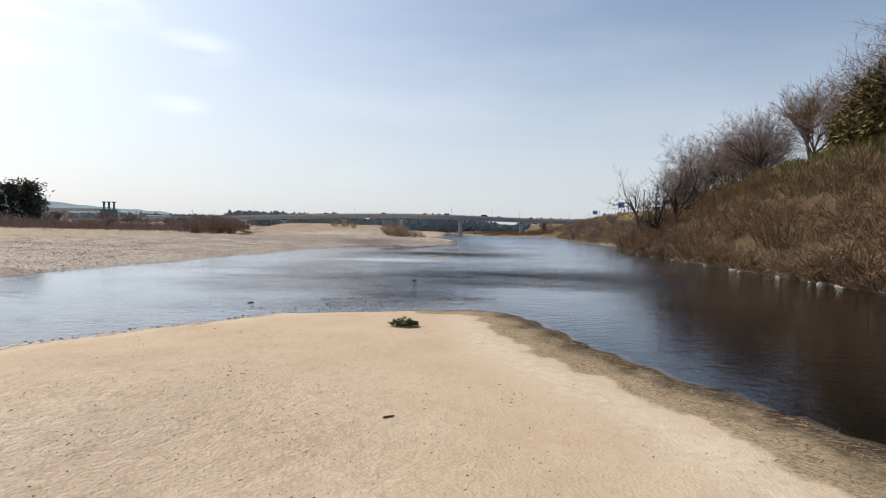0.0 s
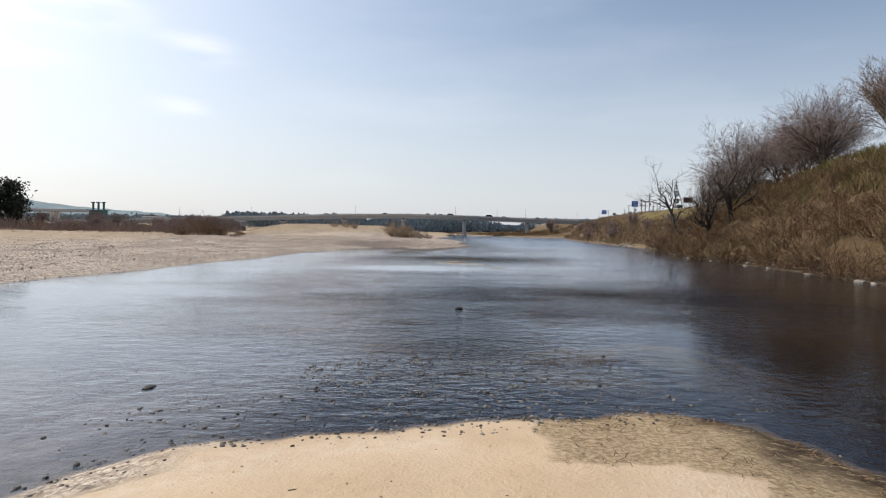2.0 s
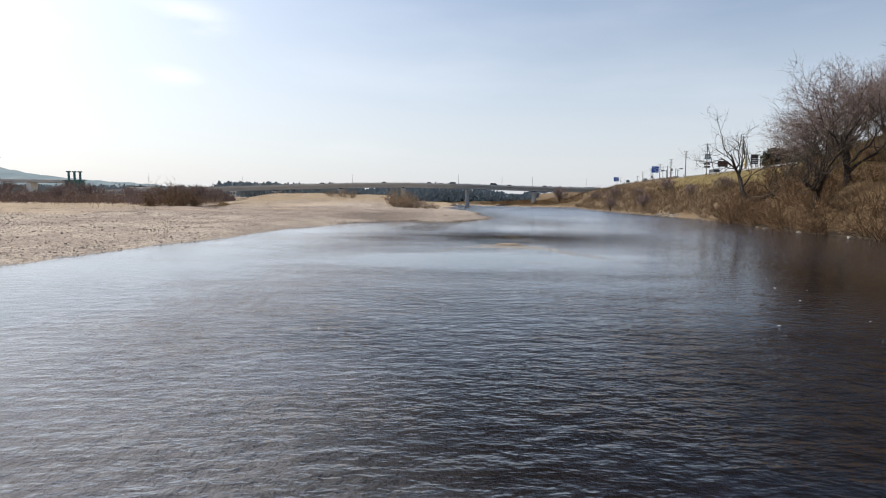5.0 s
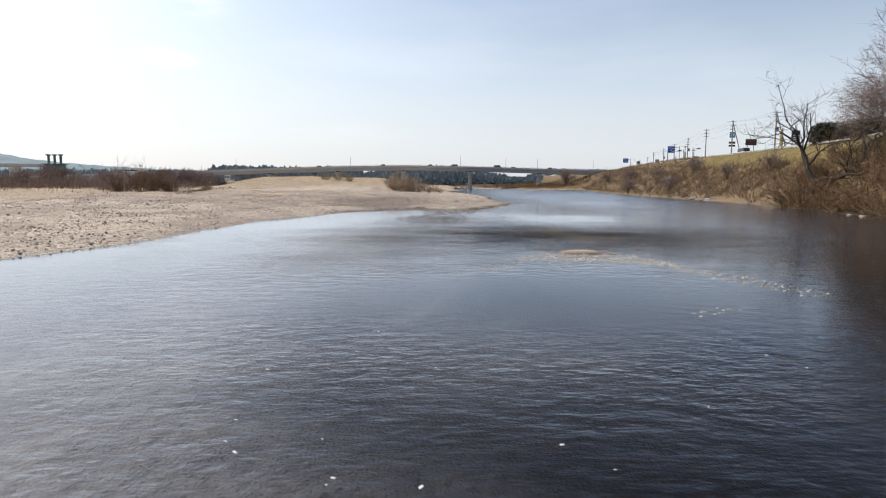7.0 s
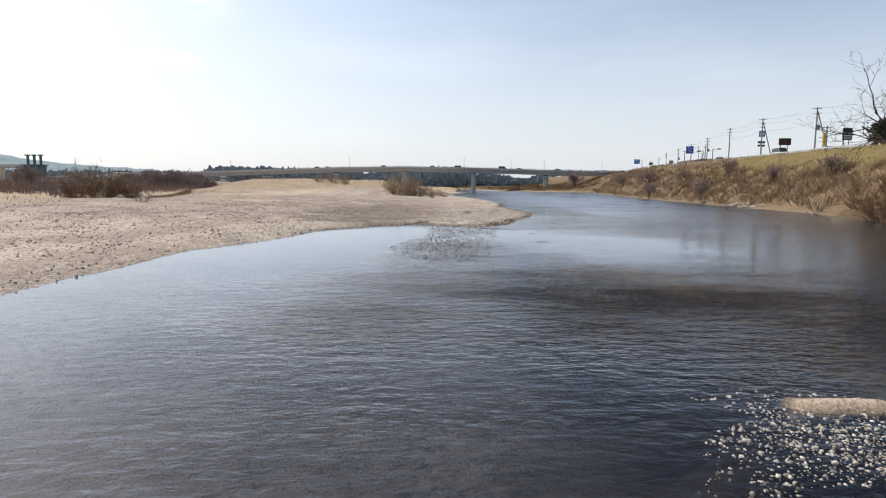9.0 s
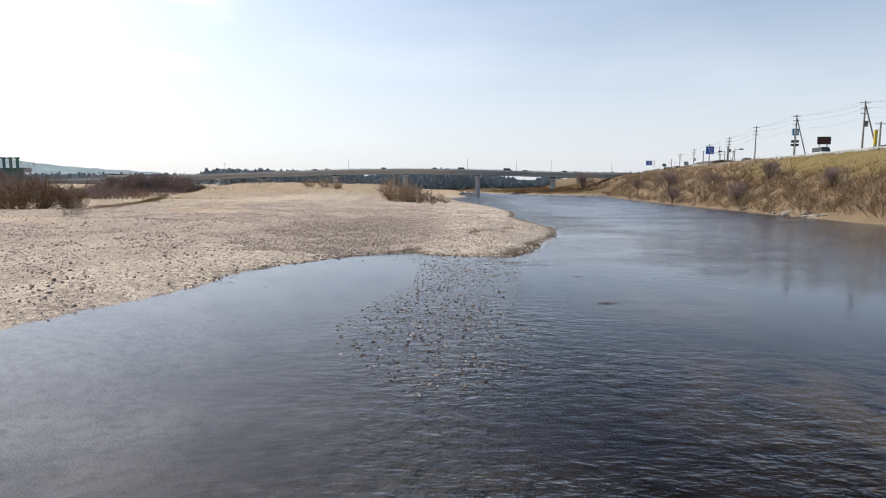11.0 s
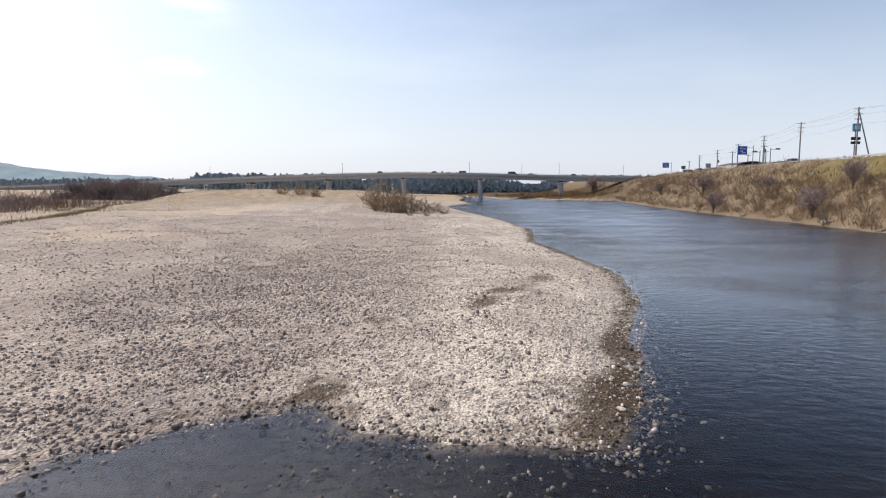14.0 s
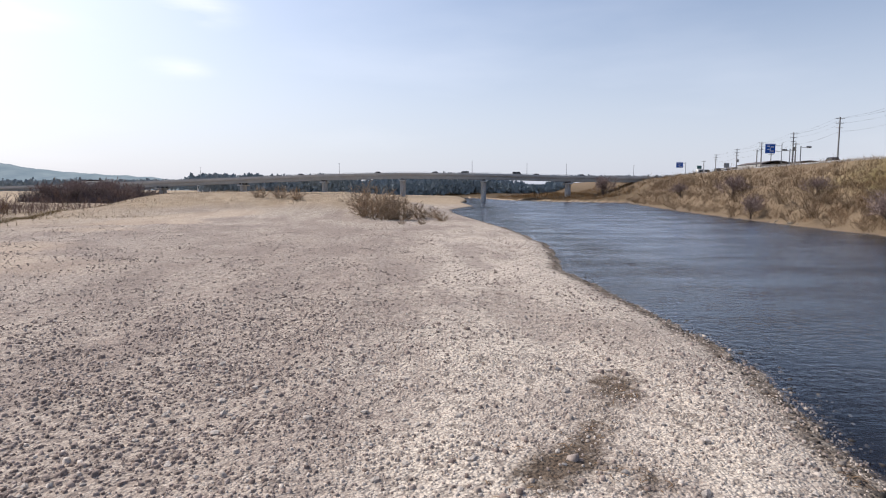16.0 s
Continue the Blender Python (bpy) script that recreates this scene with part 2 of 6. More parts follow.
    height = k.math("ADD", height, k.math("MULTIPLY", dome, 0.9))
    lump = k.node("Bump", Height=k.math("MULTIPLY", k.attr("gravel"), k.noise(v, 3.2, 4, 0.6)), Strength=0.7, Distance=0.22).outputs["Normal"]
    fine = k.node("Bump", Height=height, Strength=0.85, Distance=0.04, Normal=lump).outputs["Normal"]
    return k.principled(col, 0.92, fine, 0, 0.15)


def water_material():
    k = Nodes("river_water")
    v = k.coords((0.62, 1.0, 1.0), turn=-10)
    w = k.coords((0.7, 1.3, 1.0), turn=16)
    drift = k.ramp(k.noise(k.coords((1.0, 2.2, 1.0), turn=-8), 0.11, 5, 0.6), 0.36, 0.62, 0.55, 1.25)
    gust = k.ramp(k.noise(k.coords((0.5, 1.6, 1.0), turn=-12), 0.6, 3, 0.6), 0.3, 0.7, 0.75, 1.2)
    chop = k.math("MULTIPLY", k.math("MULTIPLY", k.attr("chop"), drift), gust)
    broad, ripple, small = k.noise(v, 1.0, 3), k.noise(v, 3.2, 3), k.noise(w, 9.0, 2)
    h = k.math("ADD", k.math("MULTIPLY", broad, 0.28), k.math("ADD", k.math("MULTIPLY", ripple, 0.8), k.math("MULTIPLY", small, 0.2)))
    bump = k.node("Bump", Height=h, Strength=chop, Distance=0.30).outputs["Normal"]
    sheen = k.node("Bump", Height=h, Strength=k.math("MULTIPLY", chop, 0.6), Distance=0.30).outputs["Normal"]
    fres = k.node("Fresnel", IOR=1.333, Normal=bump).outputs[0]
    clear = k.node("BsdfTransparent", Color=(0.74, 0.73, 0.72)).outputs[0]
    gloss = k.node("BsdfAnisotropic", Color=(0.84, 0.89, 0.98), Roughness=k.attr("glaze"), Normal=sheen).outputs[0]
    m = k.node("MixShader", Fac=k.math("MULTIPLY", k.math("MINIMUM", k.math("MULTIPLY", k.math("POWER", fres, 1.3), 1.42), 1.0), k.ramp(chop, 0.15, 0.9, 1.0, 0.38)))
    k.tree.links.new(clear, m.inputs[1])
    k.tree.links.new(gloss, m.inputs[2])
    k.tree.links.new(m.outputs[0], k.out.inputs["Surface"])
    return k.mat


M_GROUND, M_WATER = ground_material(), water_material()
M_CONCRETE = plain("pier_concrete", (0.42, 0.415, 0.415), (0.50, 0.495, 0.49), 0.4, 0.85)
M_GIRDER = plain("girder_paint", (0.36, 0.365, 0.37), (0.42, 0.425, 0.425), 0.3, 0.6)
M_RAIL = plain("rail_paint", (0.30, 0.31, 0.32), (0.36, 0.37, 0.38), 1.0, 0.5)
M_TWIG = by_island("twig_bark", (0.085, 0.049, 0.028), (0.19, 0.116, 0.062), (0.32, 0.21, 0.117), spread=0.3)
M_TWIG_GREY = by_island("grey_twig_bark", (0.155, 0.11, 0.10), (0.265, 0.20, 0.18), (0.38, 0.30, 0.275), spread=0.3)
M_BARK = plain("bark", (0.075, 0.058, 0.046), (0.13, 0.10, 0.08), 4.0, 0.95, bump=0.6, dist=0.03)
M_BARK_DARK = plain("dark_bark", (0.028, 0.022, 0.018), (0.055, 0.044, 0.036), 4.0, 0.95, bump=0.6, dist=0.03)
M_TWIG_GNARL = by_island("dark_gnarled_twigs", (0.045, 0.034, 0.027), (0.085, 0.064, 0.05), (0.14, 0.11, 0.088), spread=0.2)
M_BLADE = by_island("dry_blade", (0.15, 0.098, 0.045), (0.24, 0.17, 0.08), (0.34, 0.255, 0.13))
M_STRAW = by_island("straw_blade", (0.36, 0.28, 0.20), (0.48, 0.39, 0.29), (0.58, 0.49, 0.38), spread=0.0)
M_TWIG_DARK = by_island("purple_brown_twigs", (0.11, 0.085, 0.085), (0.165, 0.13, 0.13), (0.23, 0.19, 0.185), spread=0.2)
M_TWIG_FAR = by_island("far_brush_bark", (0.15, 0.105, 0.065), (0.26, 0.185, 0.115), (0.36, 0.27, 0.175), spread=0.2)
M_TWIG_RED = by_island("reddish_thicket_bark", (0.17, 0.115, 0.095), (0.26, 0.185, 0.155), (0.36, 0.27, 0.225))
M_REED = by_island("dry_reed", (0.17, 0.09, 0.035), (0.29, 0.17, 0.07), (0.38, 0.26, 0.12))
M_BAMBOO = by_island("bamboo_grass_blade", (0.075, 0.062, 0.02), (0.145, 0.12, 0.04), (0.25, 0.20, 0.08))
M_PINE = by_island("evergreen_needles", (0.02, 0.026, 0.016), (0.04, 0.048, 0.028), (0.07, 0.078, 0.048))
# distance haze is put into these leaves as a pale blue-grey
M_HAZY_WOOD = by_island("hazy_wood_leaves", (0.17, 0.21, 0.23), (0.20, 0.24, 0.26), (0.23, 0.27, 0.285), spread=0.2)
M_LEAF = by_island("evergreen_leaf", (0.025, 0.042, 0.005), (0.06, 0.085, 0.011), (0.12, 0.145, 0.026), 0.8)
M_STONE_PALE = by_island("pale_river_stone", (0.31, 0.258, 0.215), (0.49, 0.415, 0.35), (0.65, 0.575, 0.50), 0.88, spread=0.0)
M_STONE = by_island("river_stone", (0.165, 0.127, 0.108), (0.28, 0.222, 0.19), (0.42, 0.345, 0.298), 0.88, spread=0.0)
M_PEBBLE = by_island("sand_pebble", (0.22, 0.165, 0.11), (0.40, 0.31, 0.21), (0.55, 0.45, 0.33), 0.88)
M_WET_STONE = by_island("wet_stone", (0.04, 0.035, 0.031), (0.115, 0.10, 0.088), (0.34, 0.315, 0.285), 0.75, spread=0.0)
M_POLE = plain("pole_concrete", (0.20, 0.19, 0.18), (0.27, 0.26, 0.25), 1.0, 0.8)
M_STEEL = plain("dull_steel", (0.24, 0.25, 0.26), (0.32, 0.33, 0.34), 2.0, 0.5, 0.6)
M_BLUE = plain("sign_blue", (0.012, 0.09, 0.42), (0.016, 0.11, 0.47), 1.0, 0.45)
M_WHITE = plain("white_paint", (0.72, 0.72, 0.70), (0.80, 0.80, 0.78), 1.0, 0.5)
M_BLACK = plain("black_panel", (0.018, 0.016, 0.018), (0.03, 0.028, 0.03), 1.0, 0.5)
M_ASPHALT = plain("asphalt", (0.045, 0.045, 0.047), (0.06, 0.06, 0.06), 0.6, 0.9)
M_GATE = plain("gate_green", (0.05, 0.13, 0.13), (0.075, 0.17, 0.165), 0.5, 0.6)

# ---------------------------------------------------------------- helpers for meshes


def mesh_ob(name, verts, faces, material, parent=None, label="", smooth=False):
    me = bpy.data.meshes.new(name)
    me.from_pydata([tuple(v) for v in verts], [], faces)
    me.materials.append(material)
    if smooth:
        me.polygons.foreach_set("use_smooth", [True] * len(me.polygons))
    ob = new(name, me)
    ob.parent = parent
    return tagged(ob, label) if label else ob


def part(name, bm, material, parent=None, label=""):
    me = bpy.data.meshes.new(name)
    bm.to_mesh(me)
    bm.free()
    me.materials.append(material)
    ob = new(name, me)
    ob.parent = parent
    return tagged(ob, label) if label else ob


def thing(name, x, y, z, turn=0.0):
    ob = new(name)
    ob.matrix_basis = pose(x, y, z, 0, 0, turn)
    return ob


def box(bm, x0, x1, y0, y1, z0, z1, bevel=0.0):
    r = bmesh.ops.create_cube(bm, size=1.0, matrix=Matrix.LocRotScale(((x0 + x1) / 2, (y0 + y1) / 2, (z0 + z1) / 2), None, (x1 - x0, y1 - y0, z1 - z0)))
    if bevel:
        edges = list({e for v in r["verts"] for e in v.link_edges})
        bmesh.ops.bevel(bm, geom=edges, offset=bevel, segments=1, affect="EDGES")
    return bm


def rod(bm, a, b, r0, r1=None, sides=8):
    a, b = Vector(a), Vector(b)
    m = Matrix.Translation((a + b) / 2) @ (b - a).to_track_quat("Z", "Y").to_matrix().to_4x4()
    bmesh.ops.create_cone(bm, cap_ends=True, segments=sides, radius1=r0, radius2=r0 if r1 is None else r1, depth=(b - a).length, matrix=m)
    return bm


class Soup:
    """Collects vertices and faces for one mesh."""

    def __init__(self):
        self.v, self.f = [], []

    def tube(self, pts, radii, sides=5):
        base = len(self.v)
        for i, p in enumerate(pts):
            d = (pts[min(i + 1, len(pts) - 1)] - pts[max(i - 1, 0)]).normalized()
            side = d.orthogonal().normalized()
            up = d.cross(side)
            for s in range(sides):
                a = 2 * math.pi * s / sides
                self.v.append(p + (side * math.cos(a) + up * math.sin(a)) * radii[i])
        for i in range(len(pts) - 1):
            for s in range(sides):
                a, b = base + i * sides + s, base + i * sides + (s + 1) % sides
                self.f.append((a, b, b + sides, a + sides))

    def ribbon(self, pts, width, rng):
        base = len(self.v)
        d = (pts[-1] - pts[0]).normalized()
        side = d.cross(Vector((rng.uniform(-1, 1), rng.uniform(-1, 1), rng.uniform(-1, 1)))).normalized()
        for i, p in enumerate(pts):
            w = width * (1 - 0.75 * i / (len(pts) - 1)) / 2
            self.v += [p - side * w, p + side * w]
        for i in range(len(pts) - 1):
            a = base + 2 * i
            self.f.append((a, a + 1, a + 3, a + 2))

    def ob(self, name, material, parent=None, label=""):
        return mesh_ob(name, self.v, self.f, material, parent, label)


def wander(p, d, length, steps, rng, bend, lift):
    pts, d = [p.copy()], d.normalized()
    for _ in range(steps):
        d = (d + Vector((rng.uniform(-bend, bend), rng.uniform(-bend, bend), rng.uniform(-bend, bend) + lift))).normalized()
        pts.append(pts[-1] + d * (length / steps))
    return pts


def off(d, angle, rng):
    side = d.cross(Vector((rng.uniform(-1, 1), rng.uniform(-1, 1), rng.uniform(-1, 1)))).normalized()
    return (d * math.cos(angle) + side * math.sin(angle)).normalized()


def bare_tree(seed, height, trunks=1, trunk=0.24, limbs_each=7, spread=0.55, bend=0.16, kids=(6, 6, 6), twig=0.03, lift=0.05, thick=0.022):
    """Limbs and fine twigs of a leafless tree standing at the origin."""
    rng = random.Random(seed)
    limbs, twigs = Soup(), Soup()
    lengths = (trunk * height, 0.44 * height, 0.25 * height, 0.15 * height, 0.085 * height)
    counts = (limbs_each,) + tuple(kids)

    def grow(p, d, radius, level):
        last = level == 4
        pts = wander(p, d, lengths[level] * rng.uniform(0.82, 1.08), 2 if last else 5, rng, bend * (0.5 if level == 0 else 1), lift if level else 0.1)
        if last:
            twigs.ribbon(pts, twig, rng)
            return
        radii = [radius * (1 - (0.35 if level == 0 else 0.72) * i / 5) for i in range(6)]
        if level < 3:
            limbs.tube(pts, radii, (8, 6, 4)[level])
        else:
            twigs.tube([pts[0], pts[2], pts[5]], [radii[0], radii[2], radii[5]], 3)
        low = 0.62 if level == 0 else 0.22
        for k in range(counts[level]):
            f = min(low + (1 - low) * (k + rng.random()) / counts[level], 0.999)
            i = min(int(f * 5), 4)
            at = pts[i].lerp(pts[i + 1], f * 5 - i)
            way = (pts[i + 1] - pts[i]).normalized()
            angle = spread * rng.uniform(0.35, 1.45) if level == 0 else spread * rng.uniform(0.6, 1.4)
            grow(at, off(way, angle, rng), max(radii[i] * (0.62 if level == 0 else 0.55), 0.012), level + 1)

    for k in range(trunks):
        many = trunks > 1
        lean = Vector((rng.uniform(-0.55, 0.55), rng.uniform(-0.55, 0.55), 1)) if many else Vector((rng.uniform(-0.15, 0.15), rng.uniform(-0.15, 0.15), 1))
        grow(Vector((rng.uniform(-0.5, 0.5) * many, rng.uniform(-0.5, 0.5) * many, -0.3)), lean, height * thick * (0.7 if many else 1), 0)
    return limbs, twigs


def tree_thing(seed, label, grey=True, name="bare_tree", bark=None, fine=None, **kw):
    limbs, twigs = bare_tree(seed, **kw)
    t = tagged(new(name), label, "tree")
    limbs.ob("trunk", bark or M_BARK, t)
    tagged(twigs.ob("crown", fine or (M_TWIG_GREY if grey else M_TWIG), t), kind="stuff")
    return t


def shrub(seed, height, width, stems=22, kids=5, twigs=5, material=None, label="", flat=0.0, coarse=1.0):
    """A leafless many-stemmed shrub at the origin."""
    rng = random.Random(seed)
    s, w = Soup(), Soup()
    for _ in range(stems):
        a, r = rng.uniform(0, 2 * math.pi), width * 0.22 * math.sqrt(rng.random())
        lean = rng.uniform(0.05, 1.0) * width / height * 0.75
        d = Vector((math.cos(a) * lean, math.sin(a) * lean, 1))
        ln = height * rng.uniform(0.62, 1.0) * (1 - 0.12 * lean)
        pts = wander(Vector((math.cos(a) * r, math.sin(a) * r, -0.15)), d, ln, 4, rng, 0.24, -flat)
        s.tube(pts, [0.03, 0.024, 0.018, 0.012, 0.006], 3)
        for _ in range(kids):
            i = rng.randrange(0, 4)
            q = wander(pts[i].lerp(pts[i + 1], rng.random()), off((pts[i + 1] - pts[i]).normalized(), rng.uniform(0.3, 0.9), rng), ln * rng.uniform(0.25, 0.5), 3, rng, 0.25, 0.05)
            w.ribbon(q, 0.028 * coarse, rng)
            for _ in range(twigs):
                j = rng.randrange(0, 3)
                at = q[j].lerp(q[j + 1], rng.random())
                w.ribbon(wander(at, off((q[j + 1] - q[j]).normalized(), rng.uniform(0.3, 1.0), rng), ln * rng.uniform(0.10, 0.26), 2, rng, 0.2, 0.05), 0.02 * coarse, rng)
    t = tagged(new("shrub"), label, "shrub")
    base = len(w.v)
    w.v += s.v
    w.f += [tuple(i + base for i in f) for f in s.f]
    tagged(w.ob("crown", material or M_TWIG, t), kind="stuff")
    return t


# ---------------------------------------------------------------- the lie of the land
LEFT_SHORE = [(-22.5, -90), (-22, 0), (-21.7, 28), (-21.6, 36), (-20.2, 45), (-19.2, 58), (-18.0, 64), (-17.8, 72), (-17.6, 78), (-15, 85), (-14.5, 88.8), (-13.5, 91), (-11.9, 93.1),
              (-10.4, 95), (-8.1, 96.1), (-7.2, 95), (-5.7, 94.6), (-2.7, 94.2), (-1.4, 96.3), (-0.4, 101), (0.5, 103), (2.5, 110), (3.1, 115.5), (2.6, 119.5), (1.7, 131.5),
              (3.4, 147), (2, 170), (-4.3, 216), (-5, 240), (2, 275), (-1, 310), (2, 350), (0, 400), (-20, 450), (-90, 520)]
RIGHT_SHORE = [(-70, 545), (5, 470), (18, 420), (22, 385), (33, 357), (52, 335), (65, 325), (59, 300), (48, 235), (43, 197), (39.8, 163), (38, 146), (37, 130), (35, 114),
               (31, 96), (27, 80), (26.3, 68), (24.5, 52), (23.4, 42), (22.9, 33), (21.8, 28), (21, 10), (21, -90)]
SAND_SHORE = [(-12, 8), (-14, 0), (-13, -20), (-6, -35), (4, -30), (7.5, -10), (6.8, 0), (5.8, 7.4), (5.1, 9.4), (4.4, 11.2), (3.8, 12.9), (3.3, 15.4), (2.9, 17.2), (2.3, 19),
              (1.4, 19.7), (-0.1, 19.3), (-1.5, 19.1), (-3.4, 18.6), (-5.3, 18), (-6.4, 16.5), (-7.7, 15), (-8.7, 13.6), (-9.6, 12.3)]


def signed(x, y, ring):
    """Distance to a closed line, positive inside."""
    best = np.full(x.shape, 1e18)
    inside = np.zeros(x.shape, bool)
    for (ax, ay), (bx, by) in zip(ring, ring[1:] + ring[:1]):
        dx, dy = bx - ax, by - ay
        k = np.clip(((x - ax) * dx + (y - ay) * dy) / (dx * dx + dy * dy), 0, 1)
        best = np.minimum(best, (x - ax - k * dx) ** 2 + (y - ay - k * dy) ** 2)
        if by != ay:
            cross = ((ay > y) != (by > y)) & (x < ax + (y - ay) * dx / dy)
            inside ^= cross
    return np.where(inside, 1, -1) * np.sqrt(best)


def step(a, b, v):
    k = np.clip((v - a) / (b - a), 0, 1)
    return k * k * (3 - 2 * k)


def waves(x, y, size, seed):
    """Smooth uneven field of about -1 to 1."""
    r = np.random.RandomState(seed)
    out = 0
    for _ in range(7):
        a, f, p = r.uniform(0, 6.283), r.uniform(0.6, 1.7) / size * 6.283, r.uniform(0, 6.283)
        out = out + np.sin((x * np.cos(a) + y * np.sin(a)) * f + p)
    return out / 3.2


def blob(x, y, cx, cy, rx, ry, turn=0.0):
    c, s = math.cos(radians(turn)), math.sin(radians(turn))
    u, v = ((x - cx) * c + (y - cy) * s) / rx, (-(x - cx) * s + (y - cy) * c) / ry
    return np.exp(-(u * u + v * v))


CREST = 16.5


def deep_from(y):
    """Where the bed's painted tone turns from pale shallows to dark deep water."""
    return np.interp(y, [0, 20, 30, 45, 55, 65, 75], [-3.0, -4.4, -4.4, -7.5, -11.0, -13.0, -14.0])


def land(x, y):
    """Height of the ground and the weights of its surfaces at the points (x, y)."""
    x, y = np.asarray(x, float), np.asarray(y, float)
    rough = 0.28 * waves(x, y, 2.6, 1) + 0.5 * waves(x, y, 9, 2) * step(0, 60, y)
    d_river = signed(x, y, LEFT_SHORE + RIGHT_SHORE) + 0.3 * rough
    d_sand = signed(x, y, SAND_SHORE) + 0.12 * waves(x, y, 1.6, 5)
    right = (x > np.interp(y, [-90, 100, 330, 360, 420, 545], [0, 12, 40, 25, 12, -80])) & (d_river < 0)
    left = (d_river < 0) & ~right
    d = -d_river
    # river bed, with shoals and a stony islet
    shoal = 0.9 * blob(x, y, -2.3, 21.5, 3.2, 2.6) + 1.09 * blob(x, y, 2.7, 21.1, 1.6, 0.25, -4) + 0.5 * blob(x, y, 0.9, 22.3, 1.6, 0.25, 0) + 0.8 * blob(x, y, 2.6, 24.5, 3.4, 2.2)
    isle = 1.2 * blob(x, y, -1.0, 60.0, 2.4, 0.55, -14) + 0.95 * blob(x, y, -0.9, 58.3, 2.4, 1.0, -14) + 0.75 * blob(x, y, -4.6, 56.2, 3.2, 0.9, 57) + 0.8 * blob(x, y, 1.6, 54.4, 3.2, 0.9, -70) + 0.6 * blob(x, y, -0.8, 50.6, 2.8, 0.6, 28)
    spit = 0.8 * blob(x, y, -5.2, 89.5, 3.0, 6.5, 8) + 0.8 * blob(x, y, -6.8, 79, 3.2, 6.5, 6) + 0.5 * blob(x, y, 0.5, 77, 3.5, 5)
    rise = np.clip(shoal + isle + spit, 0, 1.25)
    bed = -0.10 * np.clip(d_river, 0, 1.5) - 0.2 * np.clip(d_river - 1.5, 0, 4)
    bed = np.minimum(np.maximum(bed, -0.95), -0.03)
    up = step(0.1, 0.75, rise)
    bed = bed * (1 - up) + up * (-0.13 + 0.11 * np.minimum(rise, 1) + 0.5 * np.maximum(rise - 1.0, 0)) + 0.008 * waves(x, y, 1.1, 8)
    z = np.where(d_river > 0, bed, 0)
    # sand bar that the way begins over
    sand_z = np.where(d_sand > 0, 0.10 * np.minimum(d_sand, 2.0) + 0.02 * np.clip(d_sand - 2.0, 0, 5) + 0.015 * waves(x, y, 2.2, 11) * np.clip(d_sand, 0, 1), np.maximum(-0.16 * -d_sand, -0.9))
    z = np.where((d_river > 0) & (d_sand > -4), np.maximum(z, sand_z), z)
    # gravel bank
    bank = 0.16 * np.minimum(d, 1.8) + 0.02 * np.clip(d - 1.8, 0, 14) + 0.012 * np.clip(d - 16, 0, 60) + (0.05 * waves(x, y, 4, 14) + 0.12 * waves(x, y, 15, 15)) * np.clip(d / 5, 0, 1)
    hump = 3.3 * step(176, 200, y) * (1 - step(252, 300, y)) * step(-70, -52, x) * (1 - step(-24, -1, x + 0.10 * (y - 200)))
    bank = bank + hump * (1 + 0.06 * waves(x, y, 14, 17))
    bank = bank + 1.6 * step(260, 420, y) + 2.0 * step(-90, -200, x)
    z = np.where(left, np.maximum(bank, 0.02), z)
    # high bank with the road on top
    top = np.interp(y, [-90, 20, 60, 95, 125, 180, 260, 330, 420], [12.5, 12.5, 12.3, 10.6, 8.9, 9.3, 10.0, 10.3, 10.6])
    low = step(318, 345, y) * (1 - step(60, 90, x))
    slope = np.where(d < 2.0, 0.22 * d, 0.44 + (top - 0.44) * np.clip((d - 2.0) / (CREST - 2.0), 0, 1) ** 0.78)
    slope = slope + 0.25 * waves(x, y, 6, 21) * np.clip(d / 6, 0, 1) * (1 - step(CREST - 4, CREST, d))
    slope = slope * (1 - low) + low * (0.3 * np.minimum(d, 3) + 0.06 * np.clip(d - 3, 0, 30) + 0.3 * waves(x, y, 9, 23))
    z = np.where(right, np.maximum(slope, 0.02), z)
    far = step(600, 1200, np.hypot(x, y - 100))
    z = np.where(d_river < 0, z * (1 - far) + far * 3.0, z)
    wet = (d_river > 0) & (d_sand < 0)
    w = {}
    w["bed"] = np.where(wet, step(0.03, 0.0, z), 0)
    # bed tones carry the darkness and brightness of the water above
    w["pale_bed"] = step(2.2, -3.5, x - deep_from(y) + 1.3 * waves(x, y, 9, 35)) * step(84, 70, y) + 0.5 * step(-8.0, -15.0, x + 1.2 * waves(x, y, 7, 36)) * step(68, 74, y) + 0.34 * step(45, 60, y) * step(110, 90, y) * step(-3, -7, x) + 0.3 * blob(x, y, -4.5, 51.5, 4, 3)
    w["water_sheen"] = np.clip(0.3 * blob(x, y, -13.5, 87, 4.0, 6.0) + 0.45 * blob(x, y, -16, 48, 5.5, 26) + 0.35 * blob(x, y, -13, 24, 5, 9), 0, 1)
    w["shoal"] = np.clip(1.5 * blob(x, y, 1.9, 21.6, 2.2, 0.4, -8) + 1.1 * blob(x, y, 2.6, 24.5, 3.2, 1.8) + 0.9 * blob(x, y, 4.5, 63, 3, 2) + 0.8 * blob(x, y, 2.5, 76, 3.5, 3.0) + 0.6 * blob(x, y, 2.5, 87, 3.0, 4.0) + 0.5 * blob(x, y, 26, 50, 4, 18), 0, 1)
